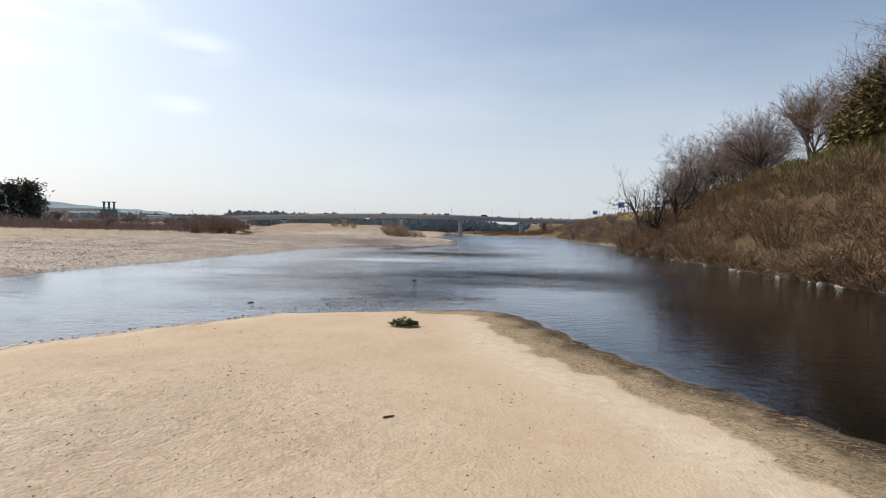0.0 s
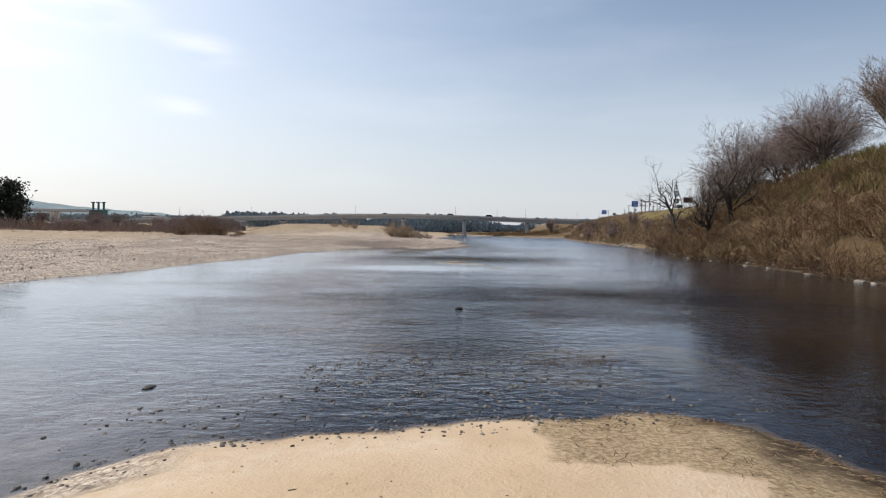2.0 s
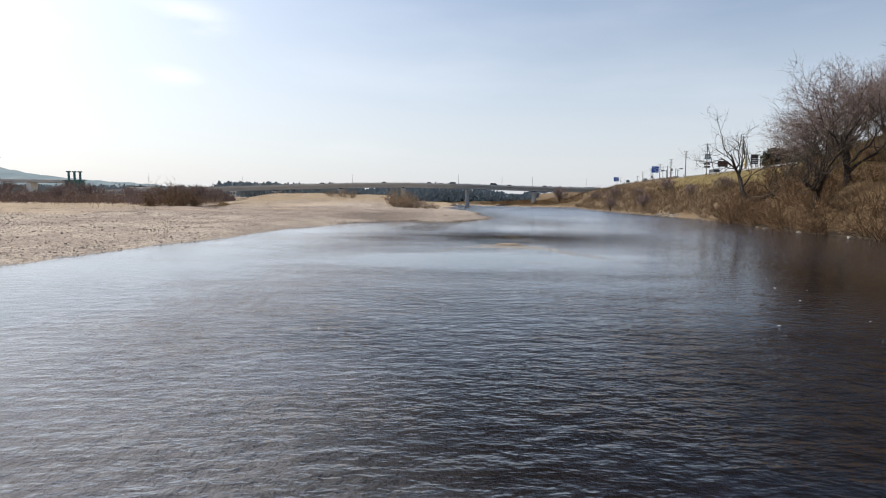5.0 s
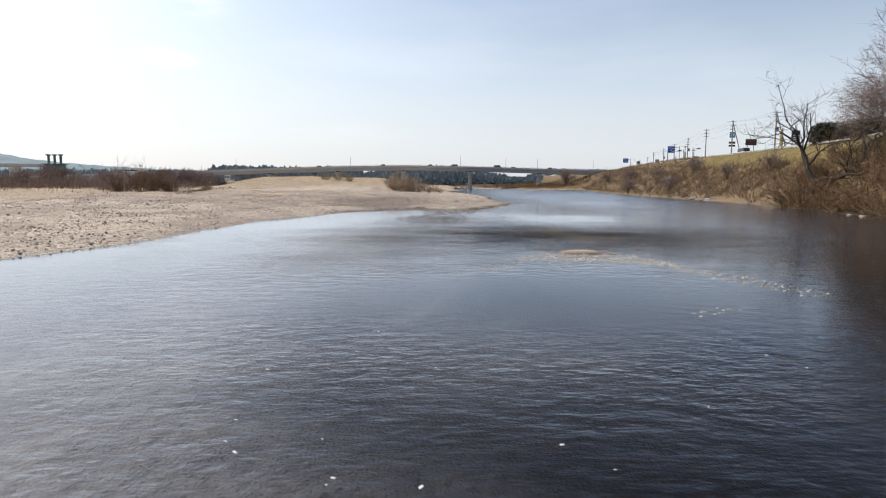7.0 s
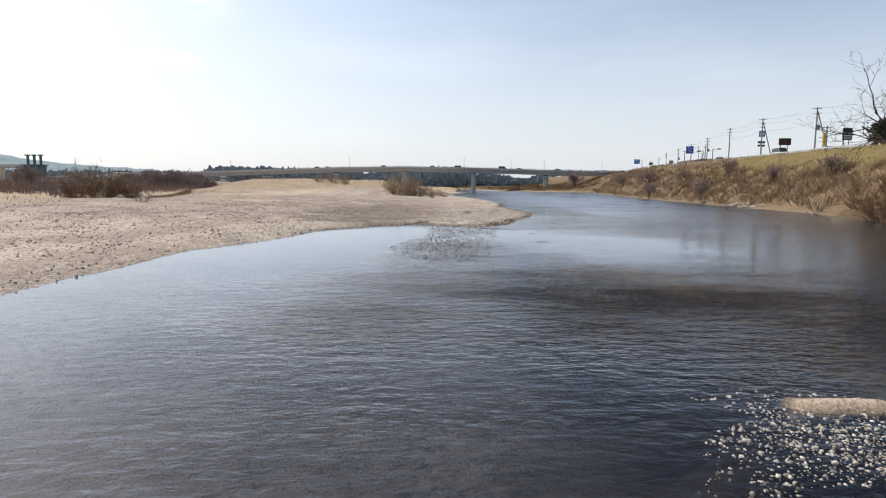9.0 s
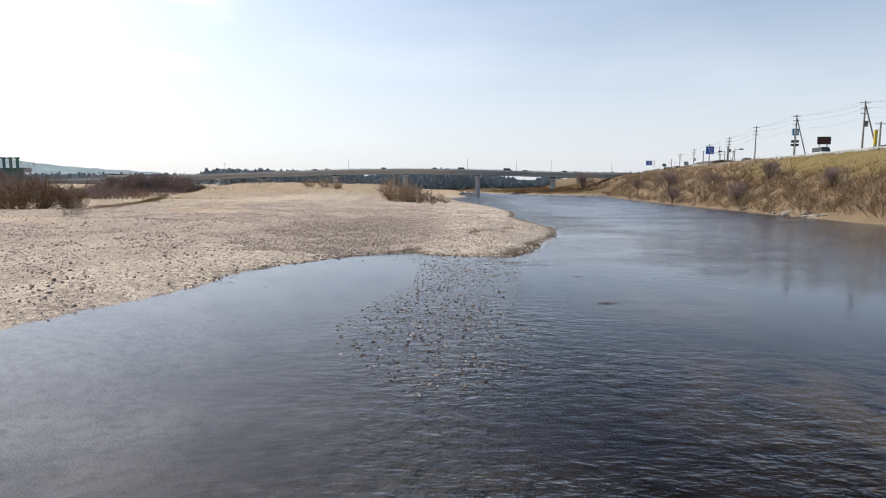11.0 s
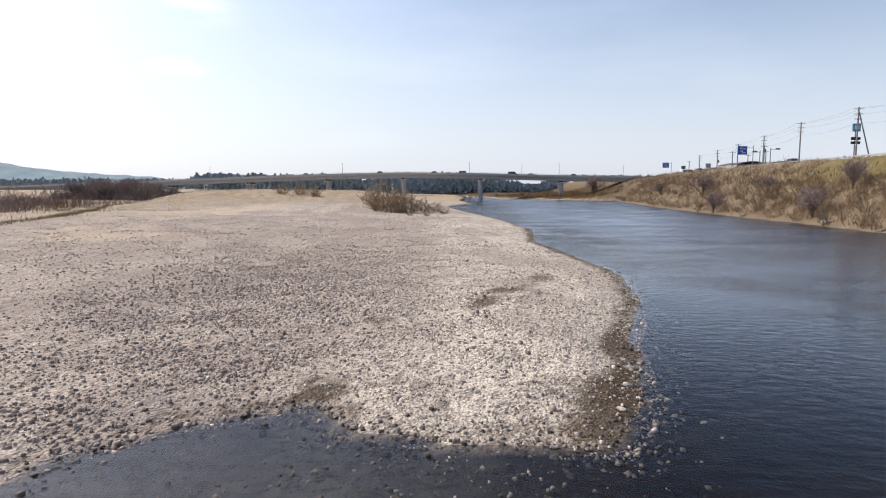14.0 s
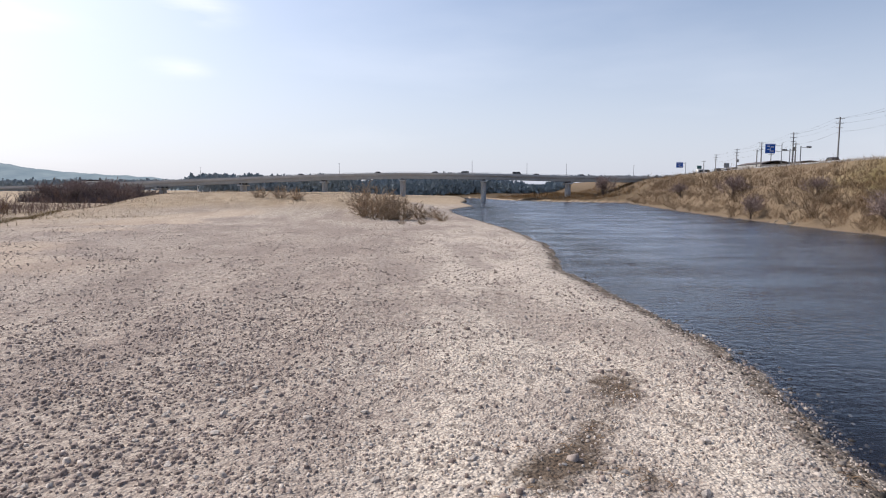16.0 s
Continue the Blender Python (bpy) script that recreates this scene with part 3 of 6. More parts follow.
    w["gravel"] = np.where(left, 1, 0) * (1 - 0.4 * step(0.25, 0.6, waves(x, y, 23, 31)) * step(20, 34, d)) + np.where((d_river > 0) & (d_sand <= 0), 0.6, 0) + 0.4 * (d_sand > 0) * blob(x, y, -4.5, 6.0, 4.5, 5.5) + 0.9 * (d_sand > 0) * step(0.75, 0.35, d_sand + 0.25 * waves(x, y, 2.0, 33)) * step(-3.5, -6.0, x)
    inner = step(-1.1, -0.4, x + 0.12 * waves(x, y, 1.4, 37))
    edge = step(2.3, 1.8, d_sand + 0.14 * waves(x, y, 1.3, 38)) * (d_sand > -0.05) * inner
    w["wrack"] = np.clip(step(1.4, 0.35, d_sand + 0.3 * waves(x, y, 1.2, 39)) * (d_sand > -0.05) * step(0.8, 2.0, x) + right * step(2.2, 1.0, d + 0.4 * waves(x, y, 3, 44)) * step(118, 96, y) + 0.7 * left * np.exp(-((d - 0.3) / 0.4) ** 2) * step(92, 96, y) * step(-6, -2, x) + left * blob(x, y, -1.6, 97.1, 0.7, 1.0, -30), 0, 1)
    stain = 1.1 * blob(x, y, -4.3, 104.0, 0.5, 1.5, -25) + 0.8 * blob(x, y, -2.6, 108.0, 0.5, 1.6, -20) + 1.6 * blob(x, y, -1.7, 96.3, 1.2, 1.2) + 0.7 * blob(x, y, -1.2, 100.2, 0.7, 1.6, -30) + 0.5 * blob(x, y, -3.9, 96.8, 1.0, 0.8) + 0.9 * blob(x, y, -3.6, 106.7, 0.6, 0.9, -35) + 0.8 * blob(x, y, -2.05, 106.5, 0.5, 0.6) + 0.7 * blob(x, y, -4.2, 112.4, 0.5, 0.5) + 0.7 * blob(x, y, -0.5, 108.9, 0.5, 0.8) + 0.9 * blob(x, y, -7.4, 101.6, 0.8, 0.6) + 0.9 * blob(x, y, -8.0, 97.0, 0.9, 0.5) + 0.9 * blob(x, y, -1.3, 111, 0.9, 1.6, -20) + 0.6 * blob(x, y, -3.0, 121, 0.5, 1.8) + 0.7 * blob(x, y, -2.1, 95.0, 1.2, 0.8) + 0.7 * np.exp(-((d - 0.3) / 0.45) ** 2) * left * step(92, 96, y)
    w["weed"] = np.clip(edge + 1.2 * blob(x, y, 1.7, 21.6, 2.8, 0.9, -8), 0, 1)
    w["mauve"] = left * step(90, 100, y) * step(180, 135, y) * step(-4, -9, x + 0.9 * waves(x, y, 6, 46))
    w["stain"] = np.clip(0.95 * stain * left, 0, 1)
    w["pale"] = np.clip(np.exp(-((d_sand - 2.75) / 0.6) ** 2) * step(-0.5, 1.0, x) + 0.7 * np.exp(-((d_sand - 0.9) / 0.5) ** 2) * (x < -2), 0, 1) * (d_sand > 0) + 0.35 * (z > 0.02) * wet * (y > 40) + 0.95 * left * step(-9.5, -4.5, x + 0.9 * waves(x, y, 6, 46)) * step(92, 97, y) * (1 - step(140, 185, y))
    w["dry"] = np.clip(step(0.6, 2.2, hump) + left * step(-38, -62, x) * 0.8 + left * step(240, 300, y), 0, 1)
    w["dry"] = np.maximum(w["dry"], right * low * step(0.8, 2.5, d))
    w["dry"] = np.maximum(w["dry"], 0.25 * right * step(104, 122, y) * step(0.2, 1.5, d))
    w["green"] = right * (1 - low) * step(98, 112, y) * step(205, 175, y) * step(5.5, 9.5, d + 0.8 * waves(x, y, 9, 41))
    w["litter"] = right * (1 - low) * (1 - w["green"]) * np.maximum(step(-1.2, 0.5, d + 0.3 * waves(x, y, 4, 45)), step(118, 96, y)) * (1 - 0.26 * step(104, 122, y)) + right * low * step(0.5, 2.0, d)
    return z, w


def ground_z(x, y):
    return float(land(np.array([x]), np.array([y]))[0][0])


def spaced(spans):
    out = []
    for a, b, s in spans:
        out.append(np.arange(a, b, s))
    return np.concatenate(out)


def far_lines(start, end, first):
    out, s = [start], first
    while out[-1] < end:
        out.append(out[-1] + s)
        s *= 1.28
    return np.array(out)


def build_ground():
    xs = np.concatenate([-far_lines(90, 4600, 4)[::-1], spaced([(-89, -40, 1.6), (-40, -22, 0.8), (-22, 8, 0.35), (8, 46, 0.7), (46, 110, 1.6)]), far_lines(110, 4600, 4)])
    ys = np.concatenate([-far_lines(90, 900, 6)[::-1], spaced([(-89, -4, 4), (-4, 32, 0.32), (32, 50, 0.6), (50, 64, 0.4), (64, 128, 0.45), (128, 220, 1.0), (220, 420, 2.2)]), far_lines(420, 4800, 5)])
    gx, gy = np.meshgrid(xs, ys)
    z, w = land(gx.ravel(), gy.ravel())
    n, m = len(xs), len(ys)
    verts = np.column_stack([gx.ravel(), gy.ravel(), z])
    i = (np.arange(m - 1)[:, None] * n + np.arange(n - 1)[None, :]).ravel()
    faces = np.column_stack([i, i + 1, i + n + 1, i + n])
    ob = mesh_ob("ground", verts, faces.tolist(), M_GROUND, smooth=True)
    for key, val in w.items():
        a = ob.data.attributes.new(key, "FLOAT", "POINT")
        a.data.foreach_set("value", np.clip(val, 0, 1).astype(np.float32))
    return tagged(ob, "river sand bar, gravel bank and grassy embankment", "ground", kind="structure")


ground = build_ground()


def chop_at(x, y):
    """How ruffled the water is: calm pools, riffles over the shoals and patches of wind."""
    c = 0.12 + 0.03 * waves(x, y, 30, 91) + 0.09 * step(2.5, -3.5, x - deep_from(y)) * step(75, 50, y) * step(8, 18, y)
    c = c + 0.6 * blob(x, y, 4.5, 34, 9.5, 6.5, 8) + 0.25 * blob(x, y, -2.5, 24, 3, 5) + 0.75 * blob(x, y, -2, 67, 9, 5.0, 3) + 0.25 * blob(x, y, -6, 79, 4, 6) + 0.12 * blob(x, y, -9, 43, 6, 9) + 0.10 * blob(x, y, 10, 100, 8, 14) + 0.10 * blob(x, y, -14, 36, 6, 16)
    c = c + 0.22 * step(108, 135, y) + 0.15 * step(150, 250, y) - 0.06 * blob(x, y, 8, 15, 6, 9) - 0.12 * blob(x, y, 4, 25, 3.0, 3) + 0.1 * blob(x, y, 0, 46, 7, 4.5)
    c = c - 0.30 * blob(x, y, -11, 86, 7, 7) - 0.30 * blob(x, y, -4.5, 51.5, 4.5, 3.2) + 0.14 * blob(x, y, -7, 59, 7, 4.5) - 0.14 * blob(x, y, 2, 82, 7, 6)
    c = c * (1 - 0.7 * step(-7.5, -14, x) * step(98, 88, y))
    return np.clip(c, 0.03, 1.0)


def build_water():
    xs = spaced([(-140, -24, 12), (-24, 50, 1.5), (50, 171, 11)])
    ys = spaced([(-100, 0, 10), (0, 130, 1.5), (130, 220, 3), (220, 570, 10)])
    gx, gy = np.meshgrid(xs, ys)
    n, m = len(xs), len(ys)
    i = (np.arange(m - 1)[:, None] * n + np.arange(n - 1)[None, :]).ravel()
    ob = mesh_ob("water", np.column_stack([gx.ravel(), gy.ravel(), 0 * gx.ravel()]), np.column_stack([i, i + 1, i + n + 1, i + n]).tolist(), M_WATER)
    a = ob.data.attributes.new("chop", "FLOAT", "POINT")
    a.data.foreach_set("value", chop_at(gx.ravel(), gy.ravel()).astype(np.float32))
    # ripples too fine to model make the wide reach beyond the point rougher
    a = ob.data.attributes.new("glaze", "FLOAT", "POINT")
    a.data.foreach_set("value", (0.05 + 0.06 * step(90, 160, gy.ravel()) + 0.08 * step(25, 50, gy.ravel()) * step(5, 12, gx.ravel())).astype(np.float32))
    return tagged(ob, "rippled blue-brown river water over a darkened bed", "water", kind="structure")


water = build_water()

# ---------------------------------------------------------------- stones
rs = np.random.RandomState(7)


def fast_mesh(name, verts, tris, material, parent=None):
    me = bpy.data.meshes.new(name)
    me.vertices.add(len(verts))
    me.vertices.foreach_set("co", np.ascontiguousarray(verts, np.float32).ravel())
    n = len(tris)
    me.loops.add(n * 3)
    me.loops.foreach_set("vertex_index", np.ascontiguousarray(tris, np.int32).ravel())
    me.polygons.add(n)
    me.polygons.foreach_set("loop_start", np.arange(0, n * 3, 3, dtype=np.int32))
    me.polygons.foreach_set("loop_total", np.full(n, 3, np.int32))
    me.update(calc_edges=True)
    me.materials.append(material)
    ob = new(name, me)
    ob.parent = parent
    return ob


def ico():
    bm = bmesh.new()
    bmesh.ops.create_icosphere(bm, subdivisions=1, radius=1.0)
    v = np.array([p.co[:] for p in bm.verts])
    f = np.array([[p.index for p in q.verts] for q in bm.faces])
    bm.free()
    return v, f


ICO_V, ICO_F = ico()


def stone_shapes(n, seed, flat=0.6):
    r = np.random.RandomState(seed)
    out = []
    for _ in range(n):
        v = ICO_V * (1 + r.uniform(-0.24, 0.24, (len(ICO_V), 1)))
        v = v * np.array([1.0, r.uniform(0.6, 0.95), flat * r.uniform(0.7, 1.15)])
        v[:, 2] = np.clip(v[:, 2], -0.35, None)
        out.append(v)
    return out


CUBE_V = np.array([[x, y, z] for z in (-0.6, 0.6) for x, y in ((-0.85, -0.6), (0.7, -0.75), (0.85, 0.55), (-0.6, 0.8))], float)
CUBE_V[4:, :2] *= 0.72
CUBE_F = np.array([[0, 1, 5], [0, 5, 4], [1, 2, 6], [1, 6, 5], [2, 3, 7], [2, 7, 6], [3, 0, 4], [3, 4, 7], [4, 5, 6], [4, 6, 7]])


def chip_shapes(n, seed, flat):
    r = np.random.RandomState(seed)
    return [CUBE_V * (1 + r.uniform(-0.28, 0.28, (8, 1))) * np.array([1.0, r.uniform(0.65, 1.0), flat * r.uniform(0.8, 1.5)]) for _ in range(n)]


def scatter(name, x, y, size, material, label, seed=3, sink=0.25, flat=0.6, parent=None, z=None, chips=False):
    """Loose stones joined into one mesh, lying on the ground."""
    r = np.random.RandomState(seed)
    shapes = np.array((chip_shapes if chips else stone_shapes)(14, seed, flat))
    tri = CUBE_F if chips else ICO_F
    n = len(x)
    gz = land(x, y)[0] if z is None else z
    pick = shapes[r.randint(0, 14, n)] * size[:, None, None]
    a = r.uniform(0, 6.283, n)
    c, s = np.cos(a)[:, None], np.sin(a)[:, None]
    tilt = r.uniform(-0.3, 0.3, n)[:, None]
    vx, vy, vz = pick[:, :, 0], pick[:, :, 1], pick[:, :, 2] + tilt * pick[:, :, 0]
    v = np.stack([vx * c - vy * s + x[:, None], vx * s + vy * c + y[:, None], vz + gz[:, None] + (size * (0.35 * flat - sink))[:, None]], -1)
    f = (tri[None] + (np.arange(n) * shapes.shape[1])[:, None, None]).reshape(-1, 3)
    return tagged(fast_mesh(name, v.reshape(-1, 3), f, material, parent), label, "stones", kind="stuff")


def within(n, x0, x1, y0, y1, keep, seed):
    """n random points of a rectangle, thinned by keep(x, y)."""
    r = np.random.RandomState(seed)
    x, y = r.uniform(x0, x1, n), r.uniform(y0, y1, n)
    k = r.random_sample(n) < keep(x, y)
    return x[k], y[k]


def left_land(x, y):
    return (signed(x, y, LEFT_SHORE + RIGHT_SHORE) < 0.25) & (x < 12)


# ---------------------------------------------------------------- right bank: brush, trees, road
def shore_right(y):
    p = sorted((b, a) for a, b in RIGHT_SHORE if -95 < b < 326 and a > 12)
    return float(np.interp(y, [q[0] for q in p], [q[1] for q in p]))


def stand(ob, x, y, turn=0.0, size=1.0, sink=0.0, tall=1.0):
    ob.matrix_basis = pose(x, y, ground_z(x, y) - sink, 0, 0, turn) @ Matrix.Diagonal((size, size, size * tall, 1))
    return ob


def stand_copy(ob, x, y, turn=0.0, size=1.0, sink=0.0, tall=1.0):
    m = pose(x, y, ground_z(x, y) - sink, 0, 0, turn) @ Matrix.Diagonal((size, size, size * tall, 1))
    c = copy_thing(ob, Matrix())
    c.matrix_basis = m
    return c


def join_copies(name, templates, spots, label, material=None):
    """Copies of shrubs too far off to tell apart, joined into one mesh. spots: x, y, turn, size, which."""
    vs, fs, base = [], [], 0
    for x, y, turn, size, i in spots:
        me = templates[i].children[0].data
        v = np.empty(len(me.vertices) * 3)
        me.vertices.foreach_get("co", v)
        v = v.reshape(-1, 3) * size
        c, s = math.cos(radians(turn)), math.sin(radians(turn))
        vs.append(np.column_stack([v[:, 0] * c - v[:, 1] * s + x, v[:, 0] * s + v[:, 1] * c + y, v[:, 2] + ground_z(x, y)]))
        q = np.empty(len(me.loops), np.int32)
        me.loops.foreach_get("vertex_index", q)
        q = q.reshape(-1, 4) + base
        fs.append(np.concatenate([q[:, [0, 1, 2]], q[:, [0, 2, 3]]]))
        base += len(v)
    return tagged(fast_mesh(name, np.concatenate(vs), np.concatenate(fs), material or templates[0].children[0].data.materials[0]), label, "shrubs", kind="stuff")


rng = random.Random(21)
far_spots = []
brush = [shrub(100 + i, h, w, st, 5 if i < 4 else 5, 5 if i < 4 else 3, M_TWIG if i < 4 else M_TWIG_FAR, "leafless brown shrub thicket on the river bank", fl, 1.5 if i < 4 else 1.7)
         for i, (h, w, st, fl) in enumerate([(2.6, 3.8, 28, 0.05), (2.2, 4.2, 25, 0.09), (3.0, 3.8, 24, 0.03), (2.0, 3.2, 24, 0.08), (2.4, 3.8, 15, 0.06), (2.0, 3.6, 15, 0.09)])]
for b in brush:
    tagged(b, group="shrubs on the bank")
used = set()
y = 24.0
while y < 318:
    y += rng.uniform(0.6, 1.0) * (2.6 if y < 110 else 3.4) * (1 + y / 400)
    rows = (0.7, 3.2, 5.8, 8.4, 11.0) if y < 106 else (1.6, 3.6, 5.8, 8.0) if y < 170 else (1.8, 4.8, 8.0, 11.5)
    for k, d in enumerate(rows):
        if rng.random() < 0.05 or (106 < y < 170 and k == 3 and rng.random() < 0.6):
            continue
        dd = d + rng.uniform(-0.9, 0.9)
        yy = y + rng.uniform(-1.2, 1.2)
        xx = shore_right(yy) + dd * 1.04
        size = rng.uniform(0.75, 1.25) * (1.1 if k < 3 else 0.8) * (1.0 if y < 106 else 0.95)
        if y > 106 and rng.random() < 0.12:
            size *= 1.5
        i = rng.randrange(4) if y < 112 else rng.randrange(4, 6)
        if y > 150:
            far_spots.append((xx, yy, rng.uniform(0, 360), size, i))
        elif brush[i].name not in used:
            used.add(brush[i].name)
            stand(brush[i], xx, yy, rng.uniform(0, 360), size)
        else:
            stand_copy(brush[i], xx, yy, rng.uniform(0, 360), size)


low_r = random.Random(23)
for _ in range(90):
    xx, yy = low_r.uniform(44, 106), low_r.uniform(318, 364)
    if ground_z(xx, yy) > 0.25:
        far_spots.append((xx, yy, low_r.uniform(0, 360), low_r.uniform(0.6, 1.15), low_r.randrange(4, 6)))
join_copies("far_brush", brush, far_spots, "leafless brown brush along the far river bank", M_TWIG_FAR)


def blades(name, pts, height, width, material, label, seed, lean=0.5, category="grass"):
    """Upright blades or short stalks joined into one mesh: bent strips of two faces."""
    r = np.random.RandomState(seed)
    n = len(pts)
    h = height * r.uniform(0.5, 1.2, n)
    a, b = r.uniform(0, 6.283, n), r.uniform(0, 6.283, n)
    w = width * r.uniform(0.6, 1.3, n)
    sx, sy = np.cos(a) * w / 2, np.sin(a) * w / 2
    lx, ly = np.cos(b) * h * lean * r.uniform(0.1, 1, n), np.sin(b) * h * lean * r.uniform(0.1, 1, n)
    x, y, z = pts.T
    rows = []
    for f, g, k in ((0, 0, 1.0), (0.55, 0.35, 0.8), (1.0, 1.0, 0.25)):
        for s in (-1, 1):
            rows.append(np.stack([x + lx * g + s * sx * k, y + ly * g + s * sy * k, z - 0.04 + h * f], -1))
    v = np.stack(rows, 1).reshape(-1, 3)
    t = np.array([[0, 1, 3], [0, 3, 2], [2, 3, 5], [2, 5, 4]])
    f = (t[None] + (np.arange(n) * 6)[:, None, None]).reshape(-1, 3)
    return tagged(fast_mesh(name, v, f, material), label, category, kind="stuff")


def slope_points(n, y0, y1, d0, d1, seed, clump=0.0, size=3.0):
    r = np.random.RandomState(seed)
    y = r.uniform(y0, y1, n)
    d = r.uniform(d0, d1, n)
    x = np.array([shore_right(v) for v in y]) + d * 1.04
    if clump:
        k = waves(x, y, size, seed) > r.uniform(-1, 1, n) * (1 - clump)
        x, y = x[k], y[k]
    return np.stack([x, y, land(x, y)[0]], -1)


blades("brush_undergrowth", np.concatenate([slope_points(18000, 24, 112, 0.9, 12, 51, 0.4), slope_points(26000, 112, 180, 1.8, 9.5, 52, 0.45, 4.0), slope_points(16000, 180, 320, 1.8, 14, 58, 0.4, 5.0)]), 1.15, 0.024, M_TWIG, "tangled dry brown stalks and twigs between the shrubs", 53, 1.9, "undergrowth")
blades("bamboo_grass", np.concatenate([slope_points(36000, 30, 112, 7.5, 19, 54, 0.45)]), 0.95, 0.08, M_BAMBOO, "yellow-green bamboo grass on the upper slope", 55, 0.8)
blades("slope_stalks", slope_points(16000, 180, 330, 1.5, 17.5, 59, 0.3, 6.0), 0.8, 0.06, M_TWIG_FAR, "dry brown stalks over the far embankment slope", 60, 1.0, "undergrowth")
blades("dry_grass", np.concatenate([slope_points(14000, 104, 200, 5, 17.5, 56, 0.3, 6.0)]), 0.34, 0.05, M_BLADE, "short dry grass with green patches on the embankment", 57, 0.6)

# trees on the crest and gnarled ones on the slope
crest_a = tree_thing(301, "broad leafless tree with fine grey-brown twigs on the bank", height=12.5, trunks=3, trunk=0.2, limbs_each=7, kids=(6, 7, 8), spread=0.74, twig=0.024, lift=0.03)
crest_b = tree_thing(302, "broad leafless tree with fine grey-brown twigs on the bank", height=11.5, trunks=3, trunk=0.2, limbs_each=7, kids=(6, 7, 8), spread=0.78, twig=0.024, lift=0.03)
small_tree = tree_thing(304, "grey leafless tree in the thicket on the gravel bank", height=10.5, trunks=3, trunk=0.2, limbs_each=6, kids=(5, 4, 4), spread=0.62, twig=0.12)
crest_c = tree_thing(303, "leafless tree with reddish fine twigs on the bank", grey=False, height=11.5, trunks=1, trunk=0.3, limbs_each=10, kids=(7, 6, 6), spread=0.55)
for b in (crest_a, crest_b, crest_c):
    tagged(b, group="trees along the crest")
stand(crest_a, 44.4, 82, 20, 1.0)
stand(crest_b, 44.6, 100, 70, 1.35)
stand(crest_c, 45.0, 71, 10, 0.95)
stand_copy(crest_a, 46.5, 54, 140, 1.3)
stand_copy(crest_c, 44.0, 62, 200, 0.85)
stand_copy(crest_b, 47.5, 91, 250, 0.95)
stand_copy(crest_b, 45.0, 106, 330, 0.95)
stand_copy(crest_c, 49.0, 77, 100, 0.95)
stand_copy(crest_a, 48.0, 88, 190, 0.95)
stand_copy(crest_b, 47.0, 66, 30, 0.95)
stand_copy(crest_b, 46.5, 95, 160, 0.9)
stand_copy(crest_a, 46.0, 42, 300, 1.2)
for i, (x, y, h, turn) in enumerate([(35.6, 105.5, 18.0, 0), (30.6, 82.6, 11.5, 120), (33.2, 82.2, 11.0, 200)]):
    g = tree_thing(340 + i, "gnarled dark leafless tree with crooked limbs on the slope", height=h, trunks=1, trunk=0.2, limbs_each=5, spread=0.78, bend=0.5, kids=(5, 6, 6), twig=0.030, lift=0.15, thick=0.034, bark=M_BARK_DARK, fine=M_TWIG_GNARL)
    tagged(g, group="gnarled trees")
    stand(g, x, y, turn)

# ---------------------------------------------------------------- the bridge
PIERS = [-140.6, -102.3, -64.0, -27.2, 10.6, 49.9]


def deck_z(x):
    return float(np.interp(x, [-240, -153, -97, -62, -27, 10, 50, 78, 130], [5.2, 8.4, 10.6, 11.9, 12.6, 12.2, 11.2, 10.8, 10.8]))


BRIDGE_Y = 370.0
bridge = tagged(thing("road_bridge", 0, BRIDGE_Y, 0), "long grey girder road bridge on pale concrete piers", "bridge")


def deck_strip(name, y0, y1, low, high, material, x0=-240, x1=92, label=""):
    s = Soup()
    xs = list(np.arange(x0, x1 + 0.1, 8.0))
    for x in xs:
        z = deck_z(x)
        s.v += [Vector((x, y0, z + low)), Vector((x, y1, z + low)), Vector((x, y1, z + high)), Vector((x, y0, z + high))]
    for i in range(len(xs) - 1):
        a = 4 * i
        for k in range(4):
            s.f.append((a + k, a + (k + 1) % 4, a + 4 + (k + 1) % 4, a + 4 + k))
    n = len(s.v)
    s.f += [(3, 2, 1, 0), (n - 4, n - 3, n - 2, n - 1)]
    return s.ob(name, material, bridge, label)


deck_strip("deck_slab", -5.6, 5.6, -0.75, -0.45, M_CONCRETE)
deck_strip("girder", -4.6, -3.9, -2.3, -0.754, M_GIRDER, label="grey painted steel girder")
deck_strip("girder", 3.9, 4.6, -2.3, -0.754, M_GIRDER)
deck_strip("girder", -0.4, 0.4, -2.3, -0.754, M_GIRDER)
deck_strip("parapet", -5.75, -5.45, -0.45, 0.35, M_CONCRETE)
deck_strip("parapet", 5.45, 5.75, -0.45, 0.35, M_CONCRETE)
deck_strip("guard_rail", -5.66, -5.56, 0.62, 0.70, M_RAIL)
deck_strip("guard_rail", 5.56, 5.66, 0.62, 0.70, M_RAIL)
